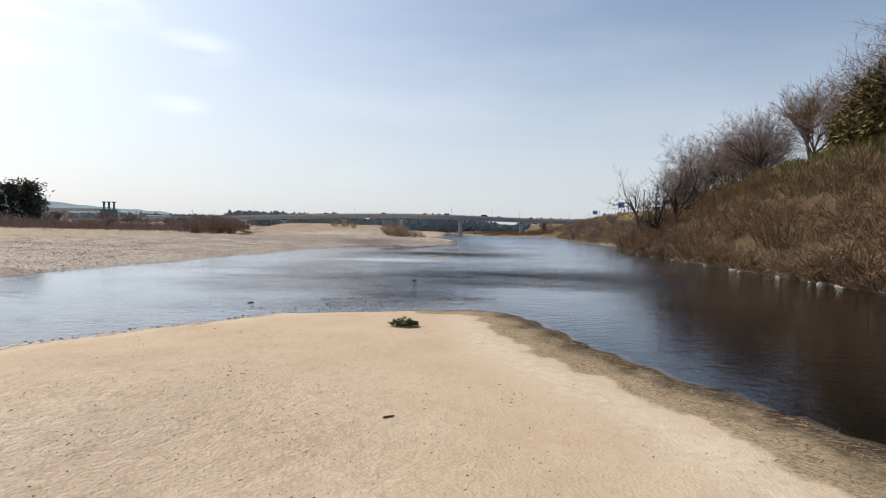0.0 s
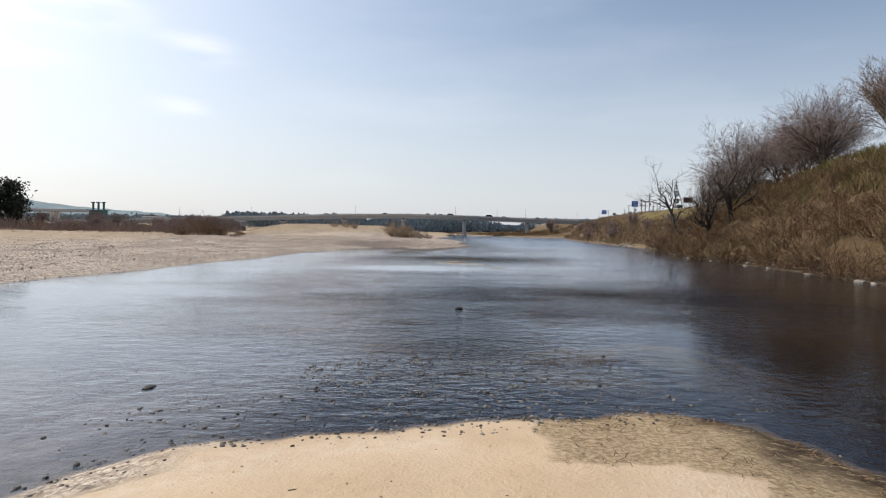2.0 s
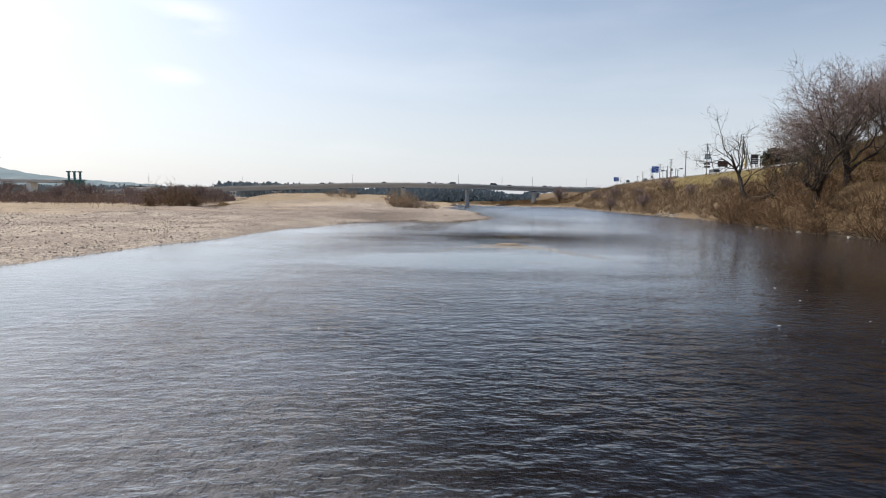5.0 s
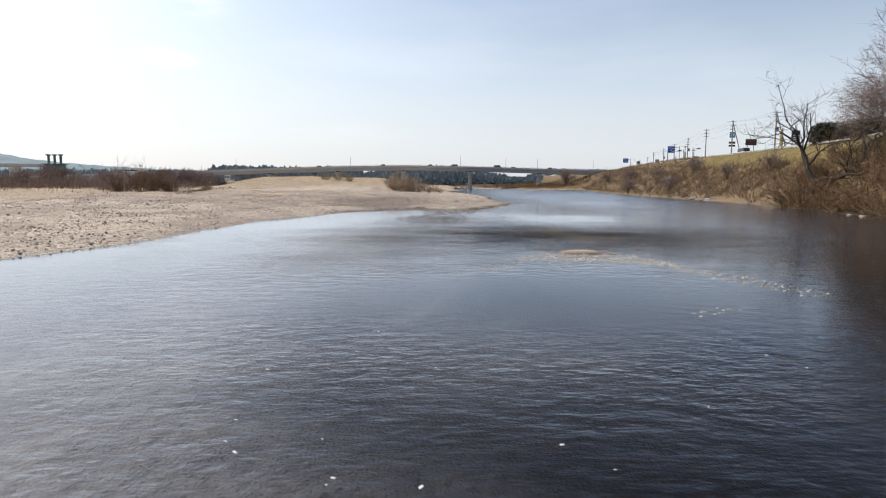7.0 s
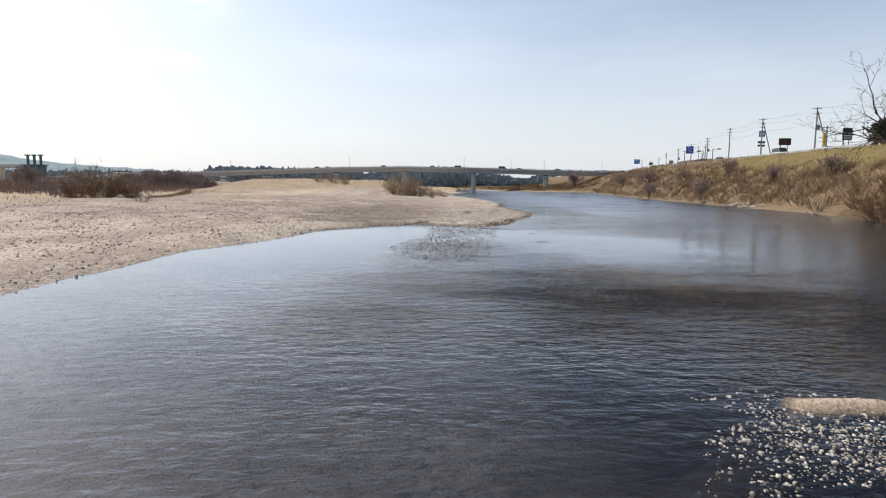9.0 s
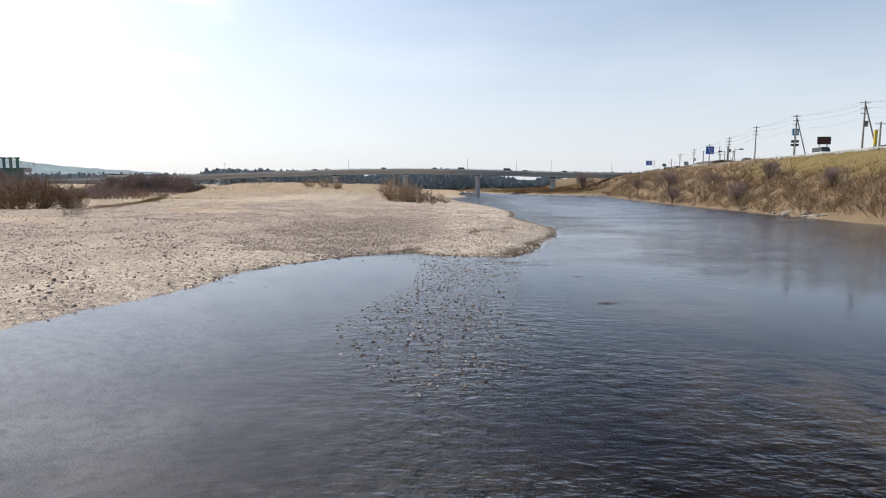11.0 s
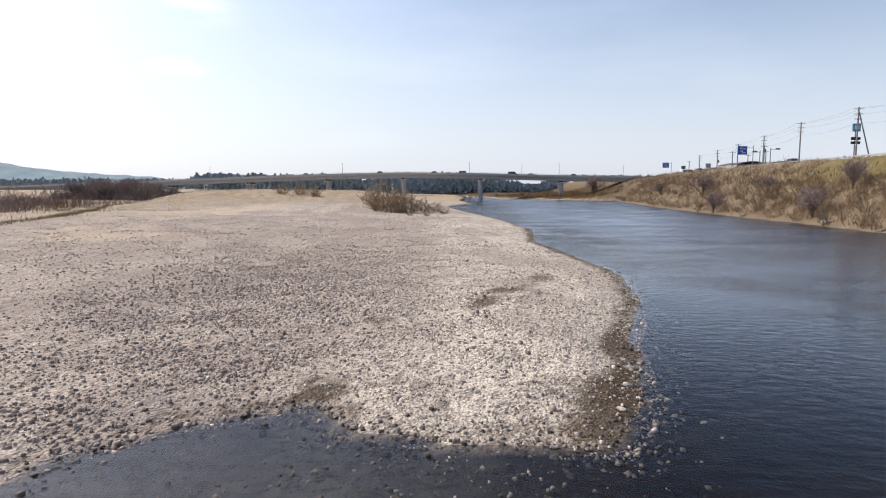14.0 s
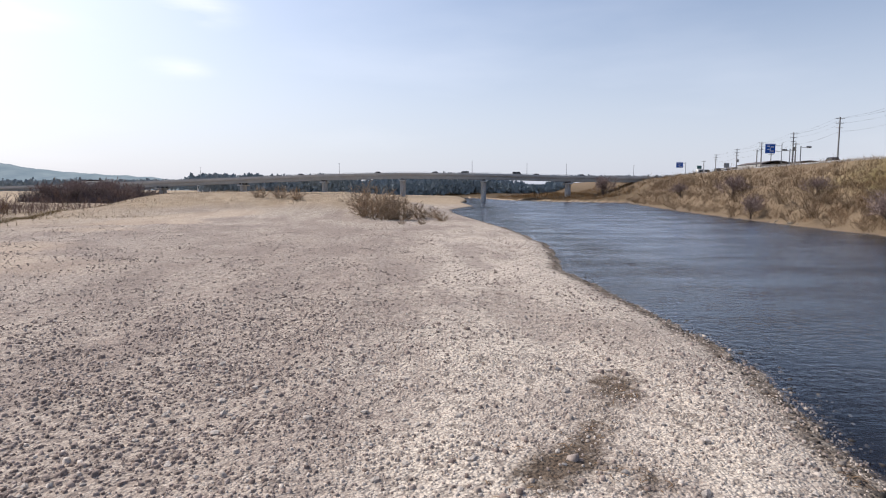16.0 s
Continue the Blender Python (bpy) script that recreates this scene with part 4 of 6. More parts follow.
for px in PIERS:
    bm = bmesh.new()
    g = max(ground_z(px, BRIDGE_Y), -1.0) - 0.4
    bmesh.ops.create_cone(bm, cap_ends=True, segments=20, radius1=1.25, radius2=1.25, depth=deck_z(px) - 3.6 - g, matrix=Matrix.Translation((px, 0, (deck_z(px) - 3.6 + g) / 2)) @ Matrix.Diagonal((1, 2.4, 1, 1)))
    pier = part("pier", bm, M_CONCRETE, bridge)
    bm = bmesh.new()
    box(bm, px - 1.3, px + 1.3, -4.7, 4.7, deck_z(px) - 3.6, deck_z(px) - 2.9, 0.08)
    part("pier_cap", bm, M_CONCRETE, pier)
    for yy in (-4.25, 0, 4.25):
        bm = bmesh.new()
        box(bm, px - 0.4, px + 0.4, yy - 0.35, yy + 0.35, deck_z(px) - 2.9, deck_z(px) - 2.3)
        part("bearing", bm, M_BLACK, pier)
for k, x in enumerate((-120, -58, 5, 31.5, 48, 82)):
    bm = bmesh.new()
    y0 = 5.5 if k % 2 else -5.5
    rod(bm, (x, y0, deck_z(x)), (x, y0, deck_z(x) + 5.6), 0.11, 0.07)
    lamp = part("lamp_post", bm, M_RAIL, bridge)
    bm = bmesh.new()
    box(bm, x - 0.15, x + 0.15, y0 - (0.9 if k % 2 else -0.1), y0 + (0.1 if k % 2 else 0.9), deck_z(x) + 5.55, deck_z(x) + 5.7)
    part("lamp_head", bm, M_RAIL, lamp)
for k, x in enumerate(np.arange(-156, 92, 6.0)):
    bm = bmesh.new()
    box(bm, x - 0.06, x + 0.06, -5.66, -5.56, deck_z(x) + 0.35, deck_z(x) + 0.62)
    part("rail_post", bm, M_RAIL, bridge)


# ---------------------------------------------------------------- vehicles
def car_mesh(kind):
    """Side outline, cabin outline and glass of a small car, van or truck."""
    length, width, height = {"car": (4.2, 1.7, 1.5), "van": (4.4, 1.75, 1.95), "truck": (6.2, 2.0, 2.7)}[kind]
    return length, width, height


def car(x, y, z, turn, paint, kind="car", label="", group="cars on the road"):
    ln, wd, ht = car_mesh(kind)
    t = tagged(thing({"car": "car", "van": "van", "truck": "truck"}[kind], x, y, z, turn), label, kind, group)
    if kind == "car":
        side = [(-ln / 2, 0.3), (ln / 2, 0.3), (ln / 2, 0.72), (ln * 0.26, 0.9), (-ln * 0.46, 0.95), (-ln / 2, 0.8)]
        cab = [(ln * 0.24, 0.9), (ln * 0.08, ht), (-ln * 0.28, ht), (-ln * 0.45, 0.95)]
    elif kind == "van":
        side = [(-ln / 2, 0.3), (ln / 2, 0.3), (ln / 2, 0.95), (ln * 0.4, 1.05), (-ln / 2, 1.05)]
        cab = [(ln * 0.4, 1.05), (ln * 0.24, ht), (-ln * 0.48, ht), (-ln * 0.5, 1.05)]
    else:
        side = [(-ln / 2, 0.55), (ln / 2, 0.45), (ln / 2, 1.2), (ln * 0.47, 1.25), (ln * 0.22, 1.25), (-ln / 2, 1.0)]
        cab = [(ln * 0.48, 1.2), (ln * 0.43, 2.1), (ln * 0.22, 2.1), (ln * 0.22, 1.2)]

    def slab(outline, w, name, mat, parent):
        bm = bmesh.new()
        lo = [bm.verts.new((px, -w / 2, pz)) for px, pz in outline]
        hi = [bm.verts.new((px, w / 2, pz)) for px, pz in outline]
        bm.faces.new(lo)
        bm.faces.new(hi[::-1])
        for i in range(len(outline)):
            j = (i + 1) % len(outline)
            bm.faces.new((lo[j], lo[i], hi[i], hi[j]))
        bmesh.ops.recalc_face_normals(bm, faces=bm.faces)
        bmesh.ops.bevel(bm, geom=list(bm.edges), offset=0.05, segments=1, affect="EDGES")
        return part(name, bm, mat, parent)

    body = slab(side, wd, "body", paint, t)
    slab(cab, wd * 0.86, "cabin", M_GLASS, t)
    top = cab[1], cab[2]
    bm = bmesh.new()
    box(bm, top[1][0] - 0.02, top[0][0] + 0.02, -wd * 0.42, wd * 0.42, ht - 0.05 if kind != "truck" else 2.05, (ht if kind != "truck" else 2.1) + 0.04, 0.02)
    part("roof", bm, paint, t)
    if kind == "truck":
        bm = bmesh.new()
        box(bm, -ln / 2, ln * 0.19, -wd / 2, wd / 2, 1.0, ht, 0.04)
        part("cargo_box", bm, M_WHITE, t)
    for sx in (-0.31, 0.32):
        for sy in (-1, 1):
            bm = bmesh.new()
            rod(bm, (ln * sx, sy * (wd / 2 - 0.18), 0.31), (ln * sx, sy * (wd / 2 + 0.01), 0.31), 0.31, sides=14)
            wheel = part("wheel", bm, M_BLACK, t)
            bm = bmesh.new()
            rod(bm, (ln * sx, sy * (wd / 2 - 0.02), 0.31), (ln * sx, sy * (wd / 2 + 0.03), 0.31), 0.17, sides=10)
            part("rim", bm, M_STEEL, wheel)
    for sy in (-0.33, 0.33):
        bm = bmesh.new()
        box(bm, ln / 2 - 0.06, ln / 2 + 0.015, wd * sy * 1.15 - 0.15, wd * sy * 1.15 + 0.15, 0.6, 0.74, 0.02)
        part("headlight", bm, M_WHITE, t)
    return t


M_GLASS = plain("dark_car_glass", (0.02, 0.024, 0.028), (0.03, 0.034, 0.04), 1.0, 0.12, spec=0.6, bump=0.0)
M_CAR_WHITE = plain("white_car_paint", (0.70, 0.70, 0.70), (0.74, 0.74, 0.74), 0.5, 0.25, bump=0.0, spec=0.5)
M_CAR_SILVER = plain("silver_car_paint", (0.38, 0.39, 0.41), (0.42, 0.43, 0.45), 0.5, 0.3, 0.3, 0.0)
M_CAR_DARK = plain("dark_car_paint", (0.03, 0.032, 0.04), (0.045, 0.048, 0.055), 0.5, 0.25, bump=0.0, spec=0.5)
for x, yy, paint, kind, word in [(-38, -2.4, M_CAR_DARK, "car", "dark"), (-11.5, -2.4, M_CAR_DARK, "car", "dark"), (1.5, 2.2, M_CAR_SILVER, "van", "silver"), (26, -2.4, M_CAR_DARK, "van", "dark"),
                                 (35, 2.2, M_CAR_WHITE, "car", "white"), (56, -2.4, M_CAR_DARK, "car", "dark"), (-74, -2.4, M_CAR_SILVER, "car", "silver")]:
    car(x, BRIDGE_Y + yy, deck_z(x) - 0.445, 0 if yy < 0 else 180, paint, kind, f"small {word} {kind} driving on the road bridge", "cars on the bridge")

# ---------------------------------------------------------------- road on the embankment
ROAD = [(56, 20), (57, 60), (58, 100), (59.5, 125), (64, 155), (68.5, 190), (74, 225), (80, 260), (88, 300), (95, 335), (100, 372)]


def road_x(y):
    return float(np.interp(y, [p[1] for p in ROAD], [p[0] for p in ROAD]))


def road_z(y):
    return ground_z(road_x(y), y)


def strip_along(name, offset0, offset1, lift0, lift1, material, y0, y1, parent=None, label=""):
    s = Soup()
    ys = list(np.arange(y0, y1 + 0.1, 3.0))
    for y in ys:
        x, z = road_x(y), road_z(y)
        s.v += [Vector((x + offset0, y, z + lift0)), Vector((x + offset1, y, z + lift0)), Vector((x + offset1, y, z + lift1)), Vector((x + offset0, y, z + lift1))]
    for i in range(len(ys) - 1):
        a = 4 * i
        for k in range(4):
            s.f.append((a + k, a + (k + 1) % 4, a + 4 + (k + 1) % 4, a + 4 + k))
    n = len(s.v)
    s.f += [(3, 2, 1, 0), (n - 4, n - 3, n - 2, n - 1)]
    return s.ob(name, material, parent, label)


tagged(strip_along("road", -4.0, 4.0, -0.3, 0.06, M_ASPHALT, 20, 371), "grey asphalt road along the top of the embankment", "road", kind="structure")
rail = tagged(thing("guard_rail", 0, 0, 0), "pale steel guard rail beside the embankment road", "guard rail")
strip_along("beam", -4.75, -4.68, 0.45, 0.75, M_STEEL_PALE := plain("galvanised_steel", (0.42, 0.43, 0.44), (0.5, 0.51, 0.52), 2.0, 0.45, 0.3), 110, 330, rail)
for y in np.arange(110, 331, 4.0):
    bm = bmesh.new()
    rod(bm, (road_x(y) - 4.62, y, road_z(y) - 0.2), (road_x(y) - 4.62, y, road_z(y) + 0.78), 0.06)
    part("post", bm, M_STEEL_PALE, rail)
for y, side, paint, kind, word in [(322, -1.8, M_CAR_WHITE, "truck", "white"), (312, -1.8, M_CAR_WHITE, "van", "white"), (303, 1.8, M_CAR_DARK, "car", "dark"), (296, -1.8, M_CAR_SILVER, "van", "silver"),
                                   (284, -1.8, M_CAR_WHITE, "car", "white"), (246, 1.8, M_CAR_DARK, "car", "dark"), (214, -1.8, M_CAR_DARK, "car", "dark"), (176, -1.8, M_CAR_WHITE, "van", "white"),
                                   (163, 1.8, M_CAR_SILVER, "car", "silver"), (333, 1.8, M_CAR_WHITE, "truck", "white")]:
    slope = math.degrees(math.atan2(road_x(y + 2) - road_x(y - 2), 4))
    car(road_x(y) + side, y, road_z(y) + 0.06, 90 - slope if side > 0 else -90 - slope, paint, kind, f"{word} {kind} on the embankment road")


def utility_pole(x, y, top, arms=3, transformer=False, stay=None, label="grey concrete utility pole with steel cross-arms"):
    g = ground_z(x, y)
    h = top - g
    t = tagged(thing("utility_pole", x, y, g), label, "utility pole", "poles along the road")
    bm = bmesh.new()
    rod(bm, (0, 0, -0.5), (0, 0, h), 0.19, 0.12, 10)
    part("shaft", bm, M_POLE, t)
    for k in range(arms):
        z = h - 0.35 - 0.95 * k
        bm = bmesh.new()
        box(bm, -0.95 + 0.12 * k, 0.95 - 0.12 * k, -0.05, 0.05, z - 0.05, z + 0.05)
        arm = part("cross_arm", bm, M_STEEL, t)
        for sx in (-0.8, -0.35, 0.35, 0.8):
            bm = bmesh.new()
            rod(bm, (sx * (1 - 0.12 * k), 0, z + 0.05), (sx * (1 - 0.12 * k), 0, z + 0.22), 0.05, 0.035, 6)
            part("insulator", bm, M_WHITE, arm)
    if transformer:
        bm = bmesh.new()
        rod(bm, (0.45, 0, h - 4.6), (0.45, 0, h - 3.6), 0.3, sides=12)
        part("transformer", bm, M_POLE, t)
    if stay:
        bm = bmesh.new()
        rod(bm, (0.08, 0, h - 0.8), (stay, 0.2, -0.3), 0.11, 0.13, 8)
        part("stay_pole", bm, M_POLE, t)
    return t


POLES = [(70.0, 172.6, 19.4, True, 3.4), (72.7, 197.7, 20.0, False, 3.2), (77.2, 223.1, 20.1, False, None), (81.9, 247.5, 19.3, True, None), (87.0, 272, 19.0, False, None), (93.5, 300, 19.0, True, None), (100, 330, 19.0, False, None)]
for x, y, top, tr, stay in POLES:
    utility_pole(x, y, top, 3, tr, stay)
for x, y, top in [(66.0, 163, 14.6), (77.0, 238, 16.0), (90.5, 262, 16.2), (97, 285, 16.5), (80.5, 262, 16.0), (58.5, 128, 16.5), (104, 350, 17.5), (54.0, 100, 16.5)]:
    utility_pole(x, y, top, 1, label="slim grey pole with a single cross-arm")


def wire(a, b, sag):
    a, b = Vector(a), Vector(b)
    return [a.lerp(b, i / 10) - Vector((0, 0, sag * 4 * (i / 10) * (1 - i / 10))) for i in range(11)]


chain = [(58.5, 140, 17.0)] + [(x, y, top) for x, y, top, _, _ in POLES]
for k, (h, dx) in enumerate([(-0.2, -0.8), (-0.2, 0.8), (-1.2, 0.6), (-3.0, -0.1)]):
    for (x0, y0, z0), (x1, y1, z1) in zip(chain, chain[1:]):
        s = Soup()
        pts = wire((x0 + dx, y0, z0 + h), (x1 + dx, y1, z1 + h), 0.55)
        s.tube(pts, [0.013] * 11, 4)
        tagged(s.ob("power_line", M_BLACK), "thin dark power line sagging between poles", "cable", "lines between the poles")


def road_sign(x, y, z, w, h, arm=1.6):
    """A blue guide board hung from an arm of a tall post."""
    g = ground_z(x + arm, y)
    t = tagged(thing("road_sign", x, y, 0), "blue road guide sign with white markings on a grey post", "road sign", "blue road signs")
    bm = bmesh.new()
    box(bm, -w / 2, w / 2, -0.04, 0.04, z - h / 2, z + h / 2, 0.02)
    board = part("board", bm, M_BLUE, t)
    for x0, x1, z0, z1 in [(-0.40, 0.40, 0.44, 0.47), (-0.40, 0.40, -0.47, -0.44), (-0.32, -0.05, 0.2, 0.3), (0.05, 0.33, 0.12, 0.22), (-0.03, 0.03, -0.35, 0.1), (-0.3, 0.0, -0.12, -0.05), (0.1, 0.34, -0.3, -0.2)]:
        bm = bmesh.new()
        box(bm, x0 * w, x1 * w, -0.055, -0.044, z + z0 * h, z + z1 * h)
        part("marking", bm, M_WHITE, board)
    bm = bmesh.new()
    rod(bm, (arm, 0.15, g - 0.3), (arm, 0.15, z + h / 2 + 0.1), 0.11, 0.09)
    part("post", bm, M_STEEL, t)
    for dz in (-0.3, 0.3):
        bm = bmesh.new()
        rod(bm, (-w / 2, 0.1, z + dz * h), (arm, 0.15, z + dz * h), 0.05)
        part("arm", bm, M_STEEL, t)


road_sign(75.7, 246.6, 15.2, 2.5, 2.4, 3.0)
road_sign(87.8, 335, 15.0, 2.7, 2.2, 2.5)


def panel_sign(x, y, z, w, h, material, label, posts=2, bars=(), bar_mat=None, name="sign_board"):
    g = ground_z(x, y)
    t = tagged(thing(name, x, y, 0), label, "sign")
    bm = bmesh.new()
    box(bm, -w / 2, w / 2, -0.15, 0.15, z - h / 2, z + h / 2, 0.03)
    panel = part("panel", bm, material, t)
    for x0, x1, z0, z1 in bars:
        bm = bmesh.new()
        box(bm, x0 * w, x1 * w, -0.17, -0.154, z + z0 * h, z + z1 * h)
        part("bar", bm, bar_mat, panel)
    for k in range(posts):
        px = 0 if posts == 1 else (-0.3 + 0.6 * k) * w
        bm = bmesh.new()
        rod(bm, (px, 0.22, g - 0.3), (px, 0.22, z + h * 0.4), 0.1)
        part("post", bm, M_STEEL, t)
    return t


M_DIM_RED = plain("dim_red_lamps", (0.10, 0.02, 0.018), (0.13, 0.03, 0.02), 1.0, 0.5)
M_CYAN = plain("pale_blue_panel", (0.10, 0.28, 0.46), (0.13, 0.33, 0.5), 1.0, 0.45)
M_YELLOW = plain("yellow_banner", (0.55, 0.42, 0.05), (0.6, 0.47, 0.08), 1.0, 0.6)
panel_sign(71.9, 186.4, 13.4, 2.7, 1.55, M_BLACK, "black electronic road information board on two posts", 2, [(-0.42, 0.42, 0.1, 0.3), (-0.42, 0.42, -0.3, -0.1)], M_DIM_RED)
panel_sign(60.9, 150, 11.9, 1.5, 2.0, M_BLACK, "black sign board with pale lines on posts", 2, [(-0.4, 0.4, 0.0, 0.08), (-0.4, 0.4, -0.2, -0.12), (-0.4, 0.4, -0.38, -0.3)], M_WHITE)
panel_sign(73.4, 199, 16.3, 1.5, 1.5, M_CYAN, "pale blue square shop sign on a tall post", 1, [(-0.3, 0.3, -0.25, 0.25)], M_WHITE)
panel_sign(73.4, 199, 14.2, 1.7, 0.55, M_BLACK, "dark lower plate of a tall shop sign", 1)
panel_sign(73.4, 199, 13.4, 1.7, 0.5, M_BLACK, "dark lower plate of a tall shop sign", 1)
panel_sign(67.5, 166, 12.3, 0.5, 2.6, M_YELLOW, "narrow yellow banner on a post", 1, name="banner")
panel_sign(93, 306, 13.6, 1.8, 1.6, M_STEEL, "grey shop sign on a post", 1)
panel_sign(88.5, 318, 13.4, 1.6, 1.2, M_GATE, "small green sign on a post", 1)


def traffic_light(x, y, z, arm):
    g = ground_z(x, y)
    t = tagged(thing("traffic_light", x, y, 0), "traffic light on a long arm of a grey post", "traffic light")
    bm = bmesh.new()
    rod(bm, (0, 0, g - 0.3), (0, 0, z + 0.5), 0.12)
    part("post", bm, M_STEEL, t)
    bm = bmesh.new()
    rod(bm, (0, 0, z), (arm, 0, z + 0.25), 0.06)
    part("arm", bm, M_STEEL, t)
    bm = bmesh.new()
    box(bm, arm - 0.65, arm + 0.65, -0.15, 0.15, z, z + 0.45, 0.1)
    head = part("head", bm, M_STEEL, t)
    for k in (-0.4, 0, 0.4):
        bm = bmesh.new()
        rod(bm, (arm + k, -0.17, z + 0.22), (arm + k, -0.14, z + 0.22), 0.14, sides=14)
        part("lens", bm, M_BLACK, head)


traffic_light(83.6, 247, 15.4, 2.0)
traffic_light(78.6, 243, 14.4, -1.4)


def shed(x, y, w, d, h, turn, wall_mat, roof_mat, label, arch=1.2, windows=4, bays=2):
    """A low building with shallow arched roofs and a row of windows."""
    g = ground_z(x, y)
    t = tagged(thing("building", x, y, g, turn), label, "building")
    bm = bmesh.new()
    box(bm, -w / 2, w / 2, -d / 2, d / 2, -0.5, h)
    part("wall", bm, wall_mat, t)
    for b in range(bays):
        x0 = -w / 2 + b * w / bays
        s, n = Soup(), 10
        for yy in (-d / 2 - 0.3, d / 2 + 0.3):
            for lift in (0.004, 0.25):
                for i in range(n + 1):
                    s.v.append(Vector((x0 + w / bays * i / n, yy, h + lift + arch * math.sin(math.pi * i / n))))
        m = n + 1
        for i in range(n):
            s.f += [(m + i, m + i + 1, 3 * m + i + 1, 3 * m + i), (i, i + 1, m + i + 1, m + i), (2 * m + i + 1, 2 * m + i, 3 * m + i, 3 * m + i + 1), (i + 1, i, 2 * m + i, 2 * m + i + 1)]
        s.ob("roof", roof_mat, t)
    for k in range(windows):
        bm = bmesh.new()
        cx = -w / 2 + w * (k + 0.5) / windows
        box(bm, cx - w / windows * 0.3, cx + w / windows * 0.3, -d / 2 - 0.06, -d / 2 + 0.05, h * 0.45, h * 0.8, 0.02)
        part("window", bm, M_GLASS, t)
    return t


M_ROOF = plain("brown_grey_roof", (0.13, 0.11, 0.10), (0.18, 0.155, 0.14), 0.6, 0.7)
M_WALL = plain("pale_wall", (0.42, 0.41, 0.39), (0.5, 0.49, 0.46), 0.5, 0.85)
M_WALL_W = plain("white_wall", (0.62, 0.62, 0.61), (0.70, 0.70, 0.69), 0.4, 0.8)
shed(100, 285, 20, 14, 2.6, 0, M_WALL, M_ROOF, "low shop building with arched brown-grey roofs by the road", 0.9)
shed(114, 335, 16, 12, 3.0, 0, M_WALL_W, M_ROOF, "white low shop building near the bridge end", 0.6)

# ---------------------------------------------------------------- left bank
thicket = [shrub(160 + i, h, w, 18, 5, 2, m, lab, 0.10, 2.4) for i, (h, w, m, lab) in enumerate([(3.6, 4.6, M_TWIG_GREY, "tall grey-brown leafless shrub on the gravel bank"), (2.8, 4.4, M_TWIG, "brown leafless shrub on the gravel bank")])]
for b in thicket:
    tagged(b, group="shrubs on the gravel bank")
lr = random.Random(5)
dome = tagged(shrub(164, 4.4, 6.4, 64, 9, 5, M_TWIG, "large rounded brown leafless bush on the gravel bank", 0.10, 1.5), group="shrubs on the gravel bank")
stand(dome, -50.3, 126.5, 0, 1.0)
stand_copy(dome, -55.0, 129.0, 100, 0.6)
stand_copy(dome, -47.5, 129, 200, 0.5)
spots = [(-66, 165, 1.0, 0), (-61, 168, 0.9, 1), (-41, 119, 0.55, 0), (-55, 140, 0.8, 1)]
for k in range(150):
    yy = lr.uniform(128, 200)
    xx = lr.uniform(-58, -150) - 0.16 * (yy - 118)
    spots.append((xx, yy, lr.uniform(0.8, 1.35), lr.randrange(2)))
far_clump = random.Random(77)
spots += [(far_clump.uniform(-117, -93), far_clump.uniform(248, 272), far_clump.uniform(1.4, 2.3), 0) for _ in range(26)]
join_copies("thicket", [thicket[1], thicket[1]], [(x, y, lr.uniform(0, 360), sz, i) for x, y, sz, i in spots[60:]], "dense leafless brown thicket on the gravel bank", M_TWIG_RED)
for k, (x, y, sz, i) in enumerate(spots[:60]):
    (stand if k < 2 else stand_copy)(thicket[k if k < 2 else i], x, y, lr.uniform(0, 360), sz)
M_TWIG_TAN = by_island("tan_bush_twigs", (0.25, 0.18, 0.12), (0.37, 0.275, 0.185), (0.49, 0.38, 0.265), spread=0.2)
hump_bush = shrub(171, 2.4, 3.2, 30, 6, 5, M_TWIG_TAN, "reddish-brown leafless bush on the dry grass mound", 0.01, 2.0)
tagged(hump_bush, group="bushes on the mound")
for k, (x, y, sz) in enumerate([(-14.2, 179, 1.7), (-16.5, 182, 2.0), (-12, 180.5, 1.35), (-9.5, 182, 0.9), (-18, 185, 1.1), (-14, 186, 1.2), (-7.5, 183, 0.7), (-30, 193, 0.8), (-33, 194, 0.9), (-36.5, 194, 0.8), (-6, 178, 0.55), (-8.5, 171, 0.35), (-11, 170, 0.3)]):
    (stand if k == 0 else stand_copy)(hump_bush, x, y, lr.uniform(0, 360), sz)
tr_ = np.random.RandomState(64)
bx, by = tr_.uniform(-185, -56, 26000), tr_.uniform(132, 215, 26000)
kb_ = (bx < -56 - 0.16 * (by - 118)) & (tr_.random_sample(26000) < 0.35 + 0.65 * step(-0.5, 0.5, waves(bx, by, 9, 65)))
blades("thicket_undergrowth", np.stack([bx[kb_], by[kb_], land(bx[kb_], by[kb_])[0]], -1), 1.7 + 0.8 * waves(bx[kb_], by[kb_], 14, 66), 0.07, M_TWIG_RED, "dense grey-brown bare thicket on the gravel bank", 63, 0.8, "undergrowth")
cx, cy = tr_.uniform(-119, -92, 6000), tr_.uniform(248, 275, 6000)
blades("thicket_undergrowth", np.stack([cx, cy, land(cx, cy)[0]], -1), 2.6 + 1.0 * waves(cx, cy, 7, 75), 0.14, M_TWIG_DARK, "dense purple-brown leafless grove on the gravel bank", 76, 0.7, "undergrowth")
